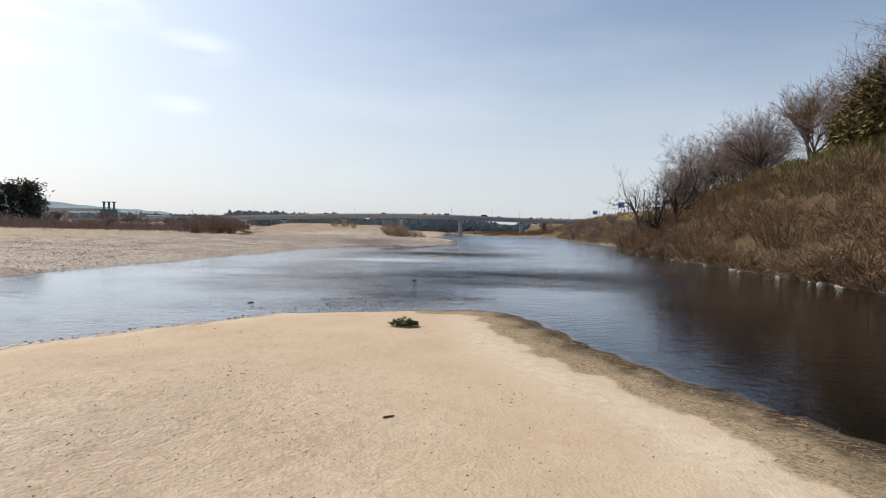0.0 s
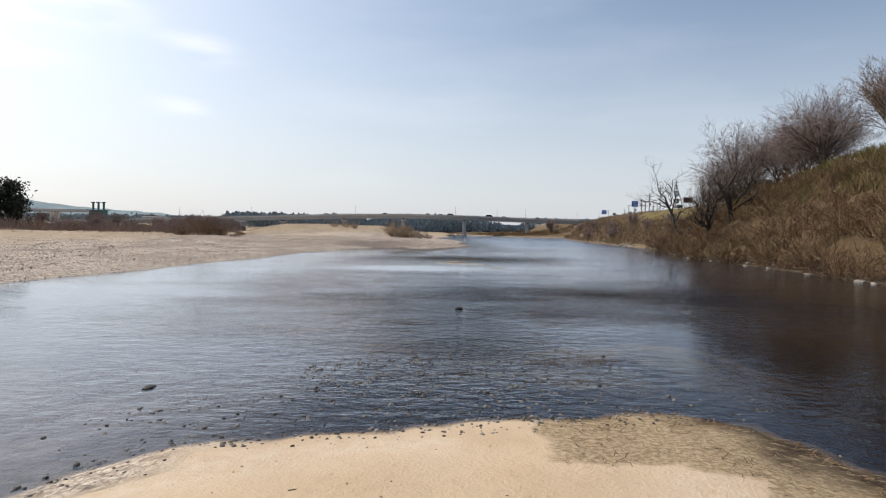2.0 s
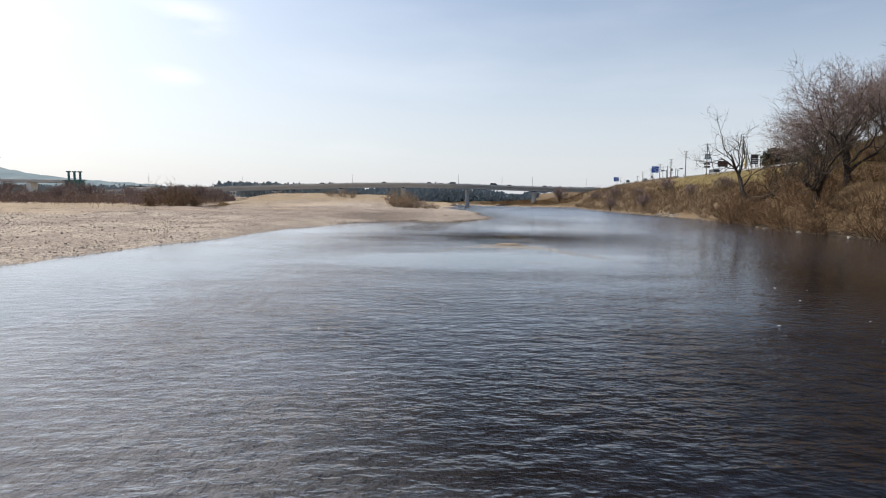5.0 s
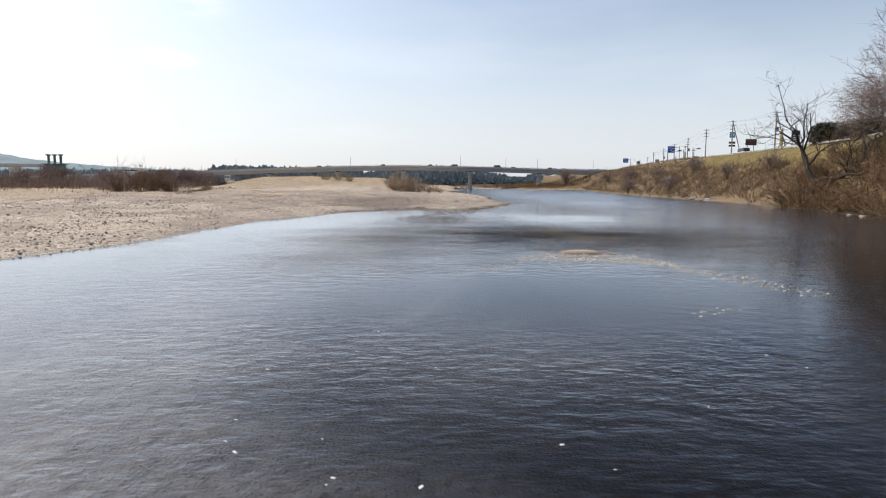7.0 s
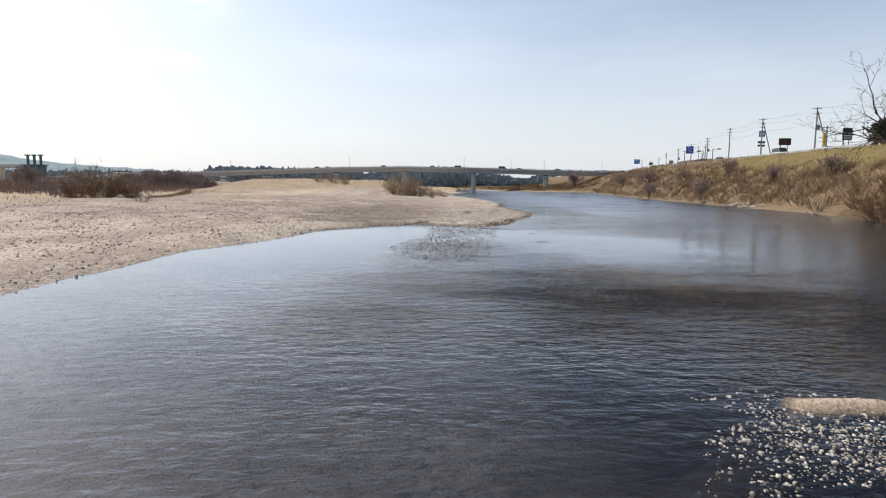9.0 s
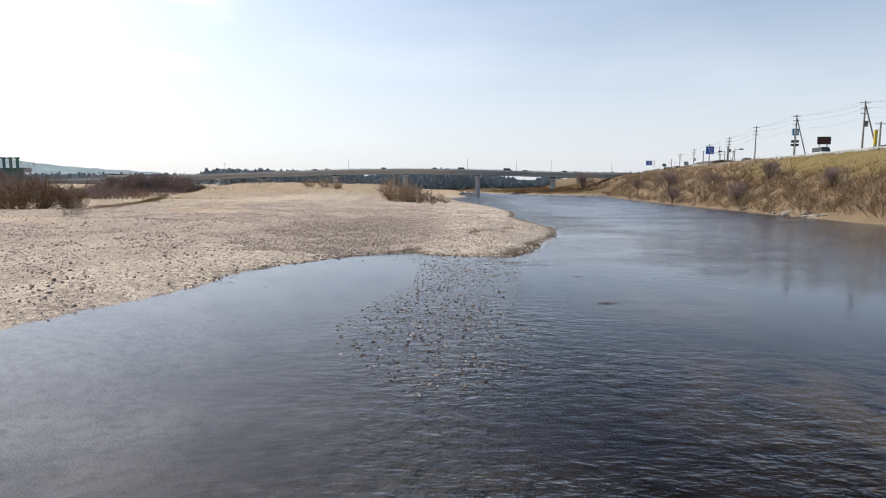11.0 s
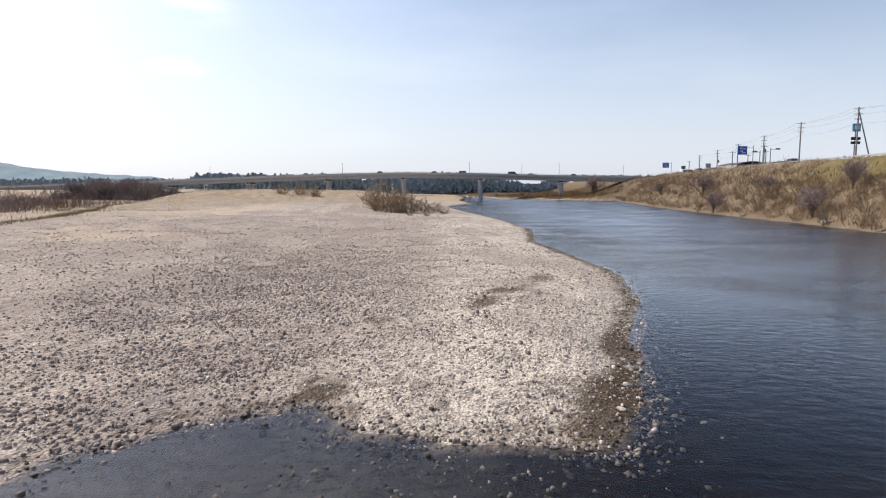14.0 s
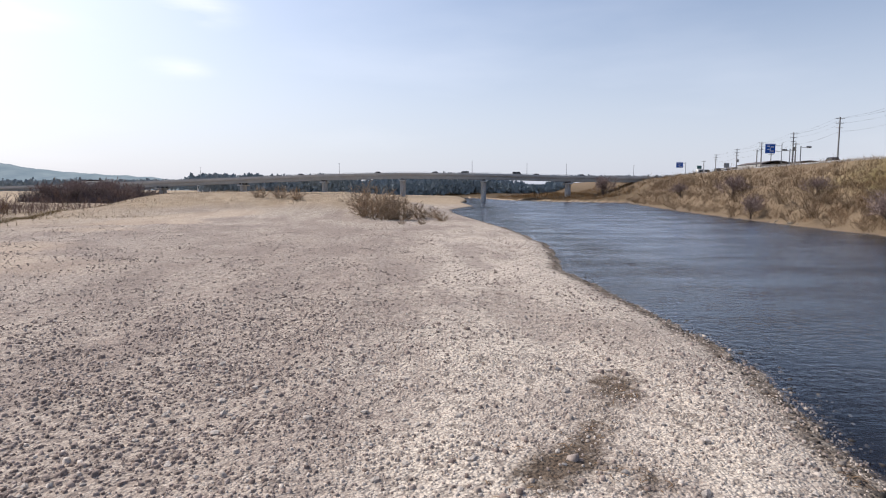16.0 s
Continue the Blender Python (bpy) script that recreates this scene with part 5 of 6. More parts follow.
for k, (x, y, sz) in enumerate([(-114, 252, 0.7), (-109, 256, 0.82), (-104, 250, 0.75), (-99, 254, 0.72), (-95, 259, 0.6), (-112, 264, 0.8), (-106, 267, 0.85), (-101, 262, 0.8), (-97, 268, 0.7), (-117, 260, 0.62), (-116, 270, 0.75), (-103, 258, 0.8), (-82, 172, 0.55), (-100, 185, 0.65), (-92, 160, 0.5), (-135, 232, 0.8), (-118, 205, 0.6), (-66, 148, 0.4), (-140, 210, 0.7)]):
    tagged((stand if k == 0 else stand_copy)(small_tree, x, y, lr.uniform(0, 360), sz, 0.3), group="trees on the gravel bank")
for x, y, sz in [(50.0, 212, 0.62), (41.8, 160.6, 0.55), (46.6, 160.2, 0.5), (43.0, 191, 0.5), (43.5, 140, 0.4), (44.0, 128, 0.4), (47.5, 182, 0.42), (55, 250, 0.5)]:
    tagged(stand_copy(small_tree, x, y, lr.uniform(0, 360), sz, 0.2), "small bushy leafless tree on the embankment slope", group="trees on the embankment")
tagged(stand_copy(small_tree, 60.4, 346.6, 40, 1.2, 0.2), "round-crowned leafless tree beside the road bridge", group="trees near the bridge")

def mound_points(n, seed):
    r = np.random.RandomState(seed)
    x, y = r.uniform(-76, 0, n), r.uniform(172, 226, n)
    z, w = land(x, y)
    k = (r.random_sample(n) < w["dry"]) & (z > 0.6)
    return np.stack([x[k], y[k], z[k]], -1)


blades("mound_grass", mound_points(30000, 61), 0.24, 0.05, M_STRAW, "dry straw-coloured grass on the mound", 62, 0.7)
r9 = np.random.RandomState(66)
lx, ly = r9.uniform(-150, -48, 12000), r9.uniform(112, 240, 12000)
lz, lw = land(lx, ly)
kk = r9.random_sample(12000) < lw["dry"] * step(-0.2, 0.4, waves(lx, ly, 12, 67))
blades("bank_grass", np.stack([lx[kk], ly[kk], lz[kk]], -1), 0.5, 0.06, M_BLADE, "dry grass under the shrubs of the gravel bank", 68, 0.7)
lx, ly = r9.uniform(4, 105, 24000), r9.uniform(322, 420, 24000)
lz, lw = land(lx, ly)
kk = (lz > 0.3) & (r9.random_sample(24000) < lw["dry"] * step(-0.6, 0.2, waves(lx, ly, 10, 78)))
blades("reed_bed", np.stack([lx[kk], ly[kk], lz[kk]], -1), 1.5, 0.09, M_REED, "dry orange-brown reeds beside the bridge", 69, 0.5, "reeds")


def clump_tree(seed, height, width, leaf, count, material, label, low=0.12):
    """An evergreen with a trunk, limbs and a crown of many small tilted leaf sprays."""
    r = random.Random(seed)
    t = tagged(new("evergreen_tree"), label, "tree", "evergreens on the gravel bank")
    limbs, crown = Soup(), Soup()
    trunk = wander(Vector((0, 0, -0.4)), Vector((0, 0, 1)), height * 0.85, 5, r, 0.08, 0.1)
    limbs.tube(trunk, [height * 0.02 * (1 - 0.15 * i) for i in range(6)], 7)
    heads = []
    for _ in range(46):
        f = r.uniform(low, 1.0)
        a, rad = r.uniform(0, 6.283), width * 0.5 * math.sqrt(r.random()) * (1 - 0.55 * f ** 2)
        heads.append((Vector((math.cos(a) * rad, math.sin(a) * rad, height * f * 0.97)), r.uniform(0.09, 0.17) * width))
        limbs.tube([trunk[min(int(f * 4), 4)], heads[-1][0]], [0.07, 0.03], 4)
    for _ in range(count):
        c, s = heads[r.randrange(len(heads))]
        p = c + Vector((r.gauss(0, s * 0.7), r.gauss(0, s * 0.7), r.gauss(0, s * 0.6)))
        d = Vector((r.uniform(-1, 1), r.uniform(-1, 1), r.uniform(-0.3, 0.9))).normalized()
        crown.ribbon([p, p + d * leaf * 0.5, p + d * leaf], leaf * 0.55, r)
    limbs.ob("trunk", M_BARK, t)
    tagged(crown.ob("crown", material, t), kind="stuff")
    return t


pine = clump_tree(401, 15, 13, 1.1, 1600, M_PINE, "dark dense evergreen tree behind the gravel bank")
stand(pine, -141, 188, 0, 0.85)
for x, y, sz in [(-150, 186, 0.98), (-158, 190, 1.08), (-167, 188, 1.05), (-176, 192, 1.1), (-135, 191, 0.62), (-152, 178, 0.8), (-163, 180, 0.9), (-186, 190, 1.1), (-145, 183, 0.8), (-140, 194, 0.9)]:
    stand_copy(pine, x, y, lr.uniform(0, 360), sz)
hedge = clump_tree(402, 4.5, 5.5, 0.5, 1800, M_PINE, "dark rounded evergreen bush beside the embankment road", 0.1)
tagged(hedge, group="evergreens by the road")
stand(hedge, 57.5, 137, 0, 0.85)
for x, y, sz in [(60.5, 139, 0.9), (58, 131, 0.8), (55.5, 124, 0.75), (56, 116, 0.8)]:
    stand_copy(hedge, x, y, lr.uniform(0, 360), sz)
thick_bamboo = clump_tree(403, 7.5, 6.0, 0.7, 3000, M_BAMBOO, "tall yellow-green bamboo thicket on the bank", 0.1)
tagged(thick_bamboo, group="bamboo on the bank")
stand(thick_bamboo, 42.5, 58, 0, 0.8)
for x, y, sz in [(41.5, 54, 0.85), (44.5, 62, 0.8), (43, 49, 0.9), (46, 67, 0.6)]:
    stand_copy(thick_bamboo, x, y, lr.uniform(0, 360), sz)

# sluice gate
gx, gy = -146.4, 252.3
gg = ground_z(gx, gy)
gate = tagged(thing("sluice_gate", gx, gy, gg), "green steel sluice gate house with three hoist towers", "sluice gate")
bm = bmesh.new()
box(bm, -2.9, 2.9, -1.6, 1.6, 3.9 - 1.2, 8.2 - gg + 0.6, 0.06)
part("gate_house", bm, M_GATE, gate)
bm = bmesh.new()
box(bm, -3.6, 3.6, -2.1, 2.1, 8.2 - gg + 0.6, 8.2 - gg + 0.85, 0.03)
part("platform", bm, M_GATE, gate)
for k in (-2.2, 0, 2.2):
    bm = bmesh.new()
    box(bm, k - 0.45, k + 0.45, -1.2, 1.2, -0.5, 2.7)
    part("leg", bm, M_CONCRETE, gate)
    bm = bmesh.new()
    box(bm, k - 0.28, k + 0.28, -0.35, 0.35, 8.2 - gg + 0.85, 12.0 - gg, 0.03)
    tower = part("hoist_tower", bm, M_GATE, gate)
    bm = bmesh.new()
    box(bm, k - 0.75, k + 0.6, -0.5, 0.5, 12.0 - gg, 12.45 - gg, 0.05)
    part("hoist_cap", bm, M_GATE, tower)

# viaduct and far things
via = tagged(thing("viaduct", -262, 322, 0), "pale concrete viaduct beyond the thicket", "viaduct")
bm = bmesh.new()
box(bm, -140, 70, -4, 4, 9.6, 11.2, 0.1)
part("deck", bm, M_GIRDER, via)
for k in range(5):
    bm = bmesh.new()
    xx = -130 + 45 * k
    box(bm, xx - 1.3, xx + 1.3, -2.5, 2.5, 0.5, 9.6, 0.1)
    part("pier", bm, M_WALL_W, via)
for x, y, w, h in [(-119, 432, 11, 5), (-150, 445, 9, 4), (-232, 470, 14, 6)]:
    shed(x, y, w, 12, h, 0, M_WALL_W, M_ROOF, "white far building beyond the river bank", 0.5, 5, 1)


def far_wood(name, x0, x1, y0, y1, top, seed, n, material, label, leaf=1.9, kind="stuff"):
    """Far woods: many small tilted leaf clumps over trunks, with an uneven top."""
    r = np.random.RandomState(seed)
    x, y = r.uniform(x0, x1, n), r.uniform(y0, y1, n)
    g = land(x, y)[0]
    t = top(x, y) * (0.8 + 0.16 * waves(x, y, 16, seed) + 0.10 * waves(x, y, 6, seed + 1))
    z = g + t * r.random_sample(n) ** 0.7
    # leaves are turned much the same way, for the even shade of hazy woods
    d = r.normal(size=(n, 3)) * np.array([0.5, 0.3, 0.3]) + np.array([0, 0.25, 1.0])
    d /= np.linalg.norm(d, axis=1)[:, None]
    e = np.cross(d, r.normal(size=(n, 3)) * 0.35 + np.array([0, 1.0, 0]))
    e /= np.linalg.norm(e, axis=1)[:, None]
    p = np.stack([x, y, z], -1)
    s = leaf * r.uniform(0.5, 1.2, (n, 1))
    v = np.stack([p - e * s * 0.4, p + e * s * 0.4, p + d * s + e * s * 0.25, p + d * s - e * s * 0.25], 1).reshape(-1, 3)
    f = (np.array([[0, 1, 2], [0, 2, 3]])[None] + (np.arange(n) * 4)[:, None, None]).reshape(-1, 3)
    return tagged(fast_mesh(name, v, f, material), label, "woods", kind=kind)


far_wood("far_wood", -190, 75, 500, 540, lambda x, y: np.interp(x, [-190, -120, -60, 0, 25, 50, 75], [11, 12.5, 13.5, 14, 11, 6, 3.5]), 71, 34000, M_HAZY_WOOD, "hazy blue-grey wood beyond the bridge")
far_wood("far_wood", -420, -150, 480, 540, lambda x, y: 7 + 0 * x, 72, 6000, M_HAZY_WOOD, "hazy blue-grey wood beyond the bridge")
far_wood("far_wood", 60, 420, 520, 580, lambda x, y: 5 + 0 * x, 73, 5000, M_HAZY_WOOD, "hazy blue-grey wood beyond the bridge")
far_wood("riverside_trees", -135, -100, 395, 415, lambda x, y: 8 + 0 * x, 74, 1500, M_HAZY_WOOD, "hazy blue-grey trees below the bridge")


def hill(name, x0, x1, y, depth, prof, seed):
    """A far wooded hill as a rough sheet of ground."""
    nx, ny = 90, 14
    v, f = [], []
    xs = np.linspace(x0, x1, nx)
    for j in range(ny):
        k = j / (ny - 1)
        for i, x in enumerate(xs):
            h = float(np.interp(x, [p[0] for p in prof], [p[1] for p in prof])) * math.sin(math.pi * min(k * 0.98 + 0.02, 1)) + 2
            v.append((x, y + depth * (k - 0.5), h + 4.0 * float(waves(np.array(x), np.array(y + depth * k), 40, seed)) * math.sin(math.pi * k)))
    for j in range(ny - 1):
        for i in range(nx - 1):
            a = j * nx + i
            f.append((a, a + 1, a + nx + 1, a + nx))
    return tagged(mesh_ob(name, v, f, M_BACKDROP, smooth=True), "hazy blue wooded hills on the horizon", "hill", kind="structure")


kb = Nodes("hazy_hill")
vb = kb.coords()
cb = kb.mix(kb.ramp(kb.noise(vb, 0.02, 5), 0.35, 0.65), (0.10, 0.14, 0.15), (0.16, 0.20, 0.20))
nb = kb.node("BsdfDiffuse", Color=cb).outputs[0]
# blue emission lays the haze of the air over the hills
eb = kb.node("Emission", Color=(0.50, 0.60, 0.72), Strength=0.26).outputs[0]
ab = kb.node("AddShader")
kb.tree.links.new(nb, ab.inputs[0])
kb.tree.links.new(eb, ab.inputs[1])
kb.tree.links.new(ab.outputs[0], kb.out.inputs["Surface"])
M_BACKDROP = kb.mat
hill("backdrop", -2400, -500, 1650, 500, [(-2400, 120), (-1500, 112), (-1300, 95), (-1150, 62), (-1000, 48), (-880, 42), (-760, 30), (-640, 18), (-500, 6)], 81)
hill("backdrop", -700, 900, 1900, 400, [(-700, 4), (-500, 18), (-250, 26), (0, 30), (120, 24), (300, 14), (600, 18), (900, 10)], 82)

# far lattice bridge behind the road bridge
lat = tagged(thing("lattice_bridge", 0, 590, 0), "pale far lattice girder bridge behind the road bridge", "bridge")
for name, z0, z1 in (("lower_chord", 5.2, 5.9), ("upper_chord", 9.6, 10.1)):
    bm = bmesh.new()
    box(bm, 26, 190, -2, 2, z0, z1)
    part(name, bm, M_RAIL, lat)
for k in range(27):
    bm = bmesh.new()
    a = 26 + 6 * k
    rod(bm, (a, -2, 5.9 if k % 2 else 9.6), (a + 6, -2, 9.6 if k % 2 else 5.9), 0.22, sides=5)
    part("diagonal", bm, M_RAIL, lat)
for a in (40, 90, 140):
    bm = bmesh.new()
    box(bm, a - 1.2, a + 1.2, -2, 2, 0, 5.2)
    part("pier", bm, M_CONCRETE, lat)
# radio mast on the hill
mast = tagged(thing("radio_mast", -1290, 1640, 60), "thin pale radio mast on the far hill", "mast")
bm = bmesh.new()
rod(bm, (0, 0, 0), (0, 0, 85), 3.0, 1.2, 6)
part("shaft", bm, M_RAIL, mast)
bm = bmesh.new()
rod(bm, (0, 0, 72), (0, 0, 78), 5, sides=10)
part("dish_ring", bm, M_RAIL, mast)

# ---------------------------------------------------------------- river stones
near = within(130000, -20, 3.5, 94, 126, lambda x, y: left_land(x, y) * (1 - 0.82 * land(x, y)[1]["stain"]) * step(126, 106, y) * step(-20, -12, x + 1.5 * waves(x, y, 5, 19)) * (0.3 + 0.7 * step(-0.7, 0.6, waves(x, y, 2.6, 209))), 199)
size = np.random.RandomState(202).gamma(2.2, 0.0062, len(near[0])) + 0.010
size = size * (1 + 0.35 * step(-6, -11, near[0])) * np.where(np.random.RandomState(207).random_sample(len(size)) < 0.02, 1.7, 1.0)
light = np.random.RandomState(214).random_sample(len(size)) < 0.12 + 0.8 * step(-9.5, -4.5, near[0] + 0.9 * waves(near[0], near[1], 6, 46))
for pick, tone, words, seed in ((light, M_STONE_PALE, "pale pinkish-grey rounded river gravel", 203), (~light, M_STONE, "mauve-brown rounded river gravel", 215)):
    scatter("gravel", near[0][pick], near[1][pick], np.clip(size[pick], 0.012, 0.08), tone, words, seed, 0.0, 0.62, chips=True)
far = within(150000, -62, 6, 30, 190, lambda x, y: left_land(x, y) * (1 - 0.7 * step(-35, -60, x)) * step(190, 120, y) * (0.25 + 0.75 * step(-0.3, 0.6, waves(x, y, 8, 208))), 201)
scatter("gravel", *far, np.clip(np.random.RandomState(205).gamma(2.0, 0.010, len(far[0])) + 0.018, 0.02, 0.10), M_STONE, "scattered pale river stones along the gravel bank", 206, 0.1, 0.75, chips=True)

cob = within(9000, -36, -5, 90, 160, lambda x, y: left_land(x, y) * step(-4, -11, x) * np.exp(-np.clip(y - 105, 0, 99) / 25) * (0.2 + 0.8 * step(-0.2, 0.7, waves(x, y, 5, 210))), 211)
M_COBBLE = by_island("brown_cobble", (0.14, 0.105, 0.085), (0.24, 0.185, 0.152), (0.38, 0.305, 0.255), 0.9, spread=0.0)
scatter("cobbles", *cob, np.random.RandomState(212).uniform(0, 1, len(cob[0])) ** 2 * 0.04 + 0.028, M_COBBLE, "brown river cobbles standing out of the gravel", 213, 0.05, 0.6)


def wet_keep(f):
    return lambda x, y: ((land(x, y)[0] < 0.06) & (land(x, y)[0] > -0.32)) * f(x, y)


def riffle(name, n, x0, x1, y0, y1, f, lo, hi, seed, material, label, z=None):
    x, y = within(n, x0, x1, y0, y1, wet_keep(f), seed)
    s = np.random.RandomState(seed + 1).uniform(0, 1, len(x)) ** 2.5 * (hi - lo) + lo
    bedz = land(x, y)[0]
    scatter(name, x, y, s, material, label, seed + 2, 0.05, 0.45, None, np.maximum(bedz, -s * 0.18), True)


M_SHORE_STONE = by_island("dark_shore_stone", (0.03, 0.025, 0.02), (0.085, 0.068, 0.055), (0.27, 0.235, 0.20), 0.7, spread=0.0)
M_PALE_STONE = by_island("pale_wet_stone", (0.12, 0.105, 0.085), (0.40, 0.355, 0.295), (0.68, 0.63, 0.555), 0.6, spread=0.0)
riffle("riffle_stones", 7000, -9, 3, 17.5, 26, lambda x, y: blob(x, y, -2.6, 21.2, 4.2, 2.4), 0.016, 0.05, 211, M_SHORE_STONE, "dark wet stones breaking the shallow water")
riffle("riffle_stones", 80000, -9, 5, 47, 62, lambda x, y: np.clip(1.3 * blob(x, y, -0.9, 58.5, 2.3, 1.1, -14) + 0.5 * blob(x, y, 0.6, 57.0, 1.4, 0.8, -30) + 0.16 * blob(x, y, -4.9, 55.9, 3.6, 1.6, 57) + 0.35 * blob(x, y, 1.6, 54.4, 3.0, 0.8, -70) + 0.12 * blob(x, y, -2.4, 56.2, 2.2, 1.5) + 0.16 * blob(x, y, -0.8, 50.6, 2.8, 0.5, 28), 0, 1), 0.010, 0.036, 221, M_PALE_STONE, "pale stones of a shallow gravel islet")
riffle("riffle_stones", 9000, -9, 5, 47, 62, lambda x, y: 0.9 * blob(x, y, -4.6, 56.2, 3.4, 1.2, 57) + 0.9 * blob(x, y, -0.8, 50.4, 3.2, 0.8, 28) + 0.6 * blob(x, y, 1.8, 53.5, 3.2, 1.0, -70), 0.012, 0.038, 226, M_WET_STONE, "dark wet stones scattered round the gravel islet")
riffle("riffle_stones", 38000, -13, 4, 70, 96, lambda x, y: 0.10 * blob(x, y, -7.5, 82, 4.5, 9) + 0.75 * blob(x, y, -6.4, 81, 2.2, 6.5, 4) + 0.9 * blob(x, y, -5.4, 90, 2.8, 4.0, 5), 0.014, 0.060, 231, M_SHORE_STONE, "dark wet stones breaking the shallow water")
riffle("riffle_stones", 3200, -12, 2, 72, 96, lambda x, y: blob(x, y, -6.6, 80, 2.6, 6) + 0.6 * blob(x, y, -5.4, 89, 2.6, 5), 0.010, 0.034, 241, M_PALE_STONE, "pale stones breaking the shallow water")
# wet stony edge of the gravel point
ex, ey = within(70000, -16, 5, 86, 150, lambda x, y: np.exp(-(signed(x, y, LEFT_SHORE + RIGHT_SHORE) / 0.55) ** 2), 251)
scatter("shore_stones", ex, ey, np.clip(np.random.RandomState(252).gamma(2.4, 0.012, len(ex)) + 0.012, 0.012, 0.09), M_SHORE_STONE, "dark wet stones along the water's edge", 253, 0.15, 0.5, None, np.maximum(land(ex, ey)[0], -0.03), True)
ex, ey = within(9000, -13, 4, 8, 20.5, lambda x, y: np.exp(-((signed(x, y, SAND_SHORE) - 0.05) / 0.28) ** 2) * (x < 1.5), 254)
scatter("shore_stones", ex, ey, np.clip(np.random.RandomState(255).gamma(2.0, 0.009, len(ex)) + 0.012, 0.01, 0.05), M_WET_STONE, "small dark pebbles along the sand bar's edge", 256, 0.15, 0.5, None, np.maximum(land(ex, ey)[0], -0.01), True)
# pebbles on the sand
ex, ey = within(16000, -9, 5, 2, 18, lambda x, y: (signed(x, y, SAND_SHORE) > 0.6) * np.clip(blob(x, y, -3.2, 5.5, 3.6, 4.0) + 0.12 + 0.5 * blob(x, y, -5.5, 13.5, 2.0, 1.6), 0, 1), 257)
scatter("sand_pebbles", ex, ey, np.clip(np.random.RandomState(258).gamma(1.6, 0.003, len(ex)) + 0.003, 0.003, 0.018), M_PEBBLE, "small pebbles strewn over the sand", 259, 0.1, 0.6, None, None, True)

# pebbles and stones that can be picked out near the end of the way
shapes = stone_shapes(10, 300, 0.6)
stone_meshes = []
for v in shapes:
    me = bpy.data.meshes.new("stone")
    me.from_pydata([tuple(p) for p in v], [], ICO_F.tolist())
    me.materials.append(M_STONE_ONE := bpy.data.materials.get("single_stone") or plain("single_stone", (0.40, 0.35, 0.30), (0.56, 0.50, 0.44), 2.0, 0.88))
    stone_meshes.append(me)
rst = random.Random(301)
count = 0
while count < 300:
    x, y = rst.uniform(-11, 2.2), rst.uniform(95.5, 112)
    if signed(np.array([x]), np.array([y]), LEFT_SHORE + RIGHT_SHORE)[0] > -0.3:
        continue
    s = rst.uniform(0.035, 0.08) if rst.random() < 0.9 else rst.uniform(0.08, 0.13)
    ob = new("stone", stone_meshes[rst.randrange(10)])
    ob.parent = ground
    ob.matrix_basis = pose(x, y, ground_z(x, y) + s * 0.12, rst.uniform(-14, 14), rst.uniform(-14, 14), rst.uniform(0, 360)) @ Matrix.Scale(s, 4)
    count += 1

# boulders at the foot of the right bank
M_BOULDER = plain("bank_boulder", (0.17, 0.15, 0.12), (0.25, 0.225, 0.185), 1.2, 0.9, bump=0.4, dist=0.03)
M_BOULDER_DARK = plain("dark_boulder", (0.12, 0.105, 0.09), (0.2, 0.175, 0.15), 1.2, 0.9, bump=0.4, dist=0.03)


def boulder_mesh(seed, material):
    bm = bmesh.new()
    bmesh.ops.create_icosphere(bm, subdivisions=2, radius=1.0)
    r = random.Random(seed)
    o = Vector((r.uniform(0, 50), r.uniform(0, 50), 0))
    for v in bm.verts:
        k = 1 + 0.35 * noise.noise(v.co * 1.1 + o) + 0.12 * noise.noise(v.co * 3.0 + o)
        v.co = Vector((v.co.x * k, v.co.y * k * 0.7, max(v.co.z * k * 0.45, -0.25)))
    me = bpy.data.meshes.new("boulder")
    bm.to_mesh(me)
    bm.free()
    me.materials.append(material)
    return me


b_meshes = [boulder_mesh(310 + i, M_BOULDER if i < 5 else M_BOULDER_DARK) for i in range(7)]
rb = random.Random(320)
y = 24.0
while y < 322:
    y += rb.uniform(0.3, 1.8) * (1 + y / 160)
    if float(waves(np.array(y), np.array(0.0), 17, 33)) < rb.uniform(-0.1, 0.7):
        continue
    i = rb.randrange(7)
    s = 0.12 + 0.34 * rb.random() ** 2 * (1.5 if rb.random() < 0.12 else 1) * (1 + y / 500)
    x = shore_right(y) + rb.uniform(-0.35, 0.9)
    ob = tagged(new("boulder", b_meshes[i]), "pale flat boulder at the foot of the river bank" if i < 5 else "dark boulder at the foot of the river bank", "boulder", "boulders at the water's edge")
    ob.matrix_basis = pose(x, y, max(ground_z(x, y), -0.1) + 0.02, rb.uniform(-6, 6), rb.uniform(-6, 6), rb.uniform(50, 130)) @ Matrix.Scale(s, 4)
pale_rocks = [boulder_mesh(325 + i, plain("pale_flat_rock", (0.20, 0.178, 0.15), (0.30, 0.272, 0.235), 1.2, 0.9, bump=0.4, dist=0.03)) for i in range(3)]
for k in range(17):
    yy = rb.gauss(155.5, 1.6) if k < 5 else rb.gauss(138.5, 2.6)
    s, xx = rb.uniform(0.25, 0.75), shore_right(yy) + rb.uniform(0.0, 1.6)
    ob = tagged(new("boulder", pale_rocks[k % 3]), "large pale flat rock lying at the water's edge", "boulder", "pale rocks below the embankment")
    ob.matrix_basis = pose(xx, yy, max(ground_z(xx, yy), -0.05) + 0.05, rb.uniform(-9, 9), rb.uniform(-9, 9), rb.uniform(40, 140)) @ Matrix.Scale(s, 4)
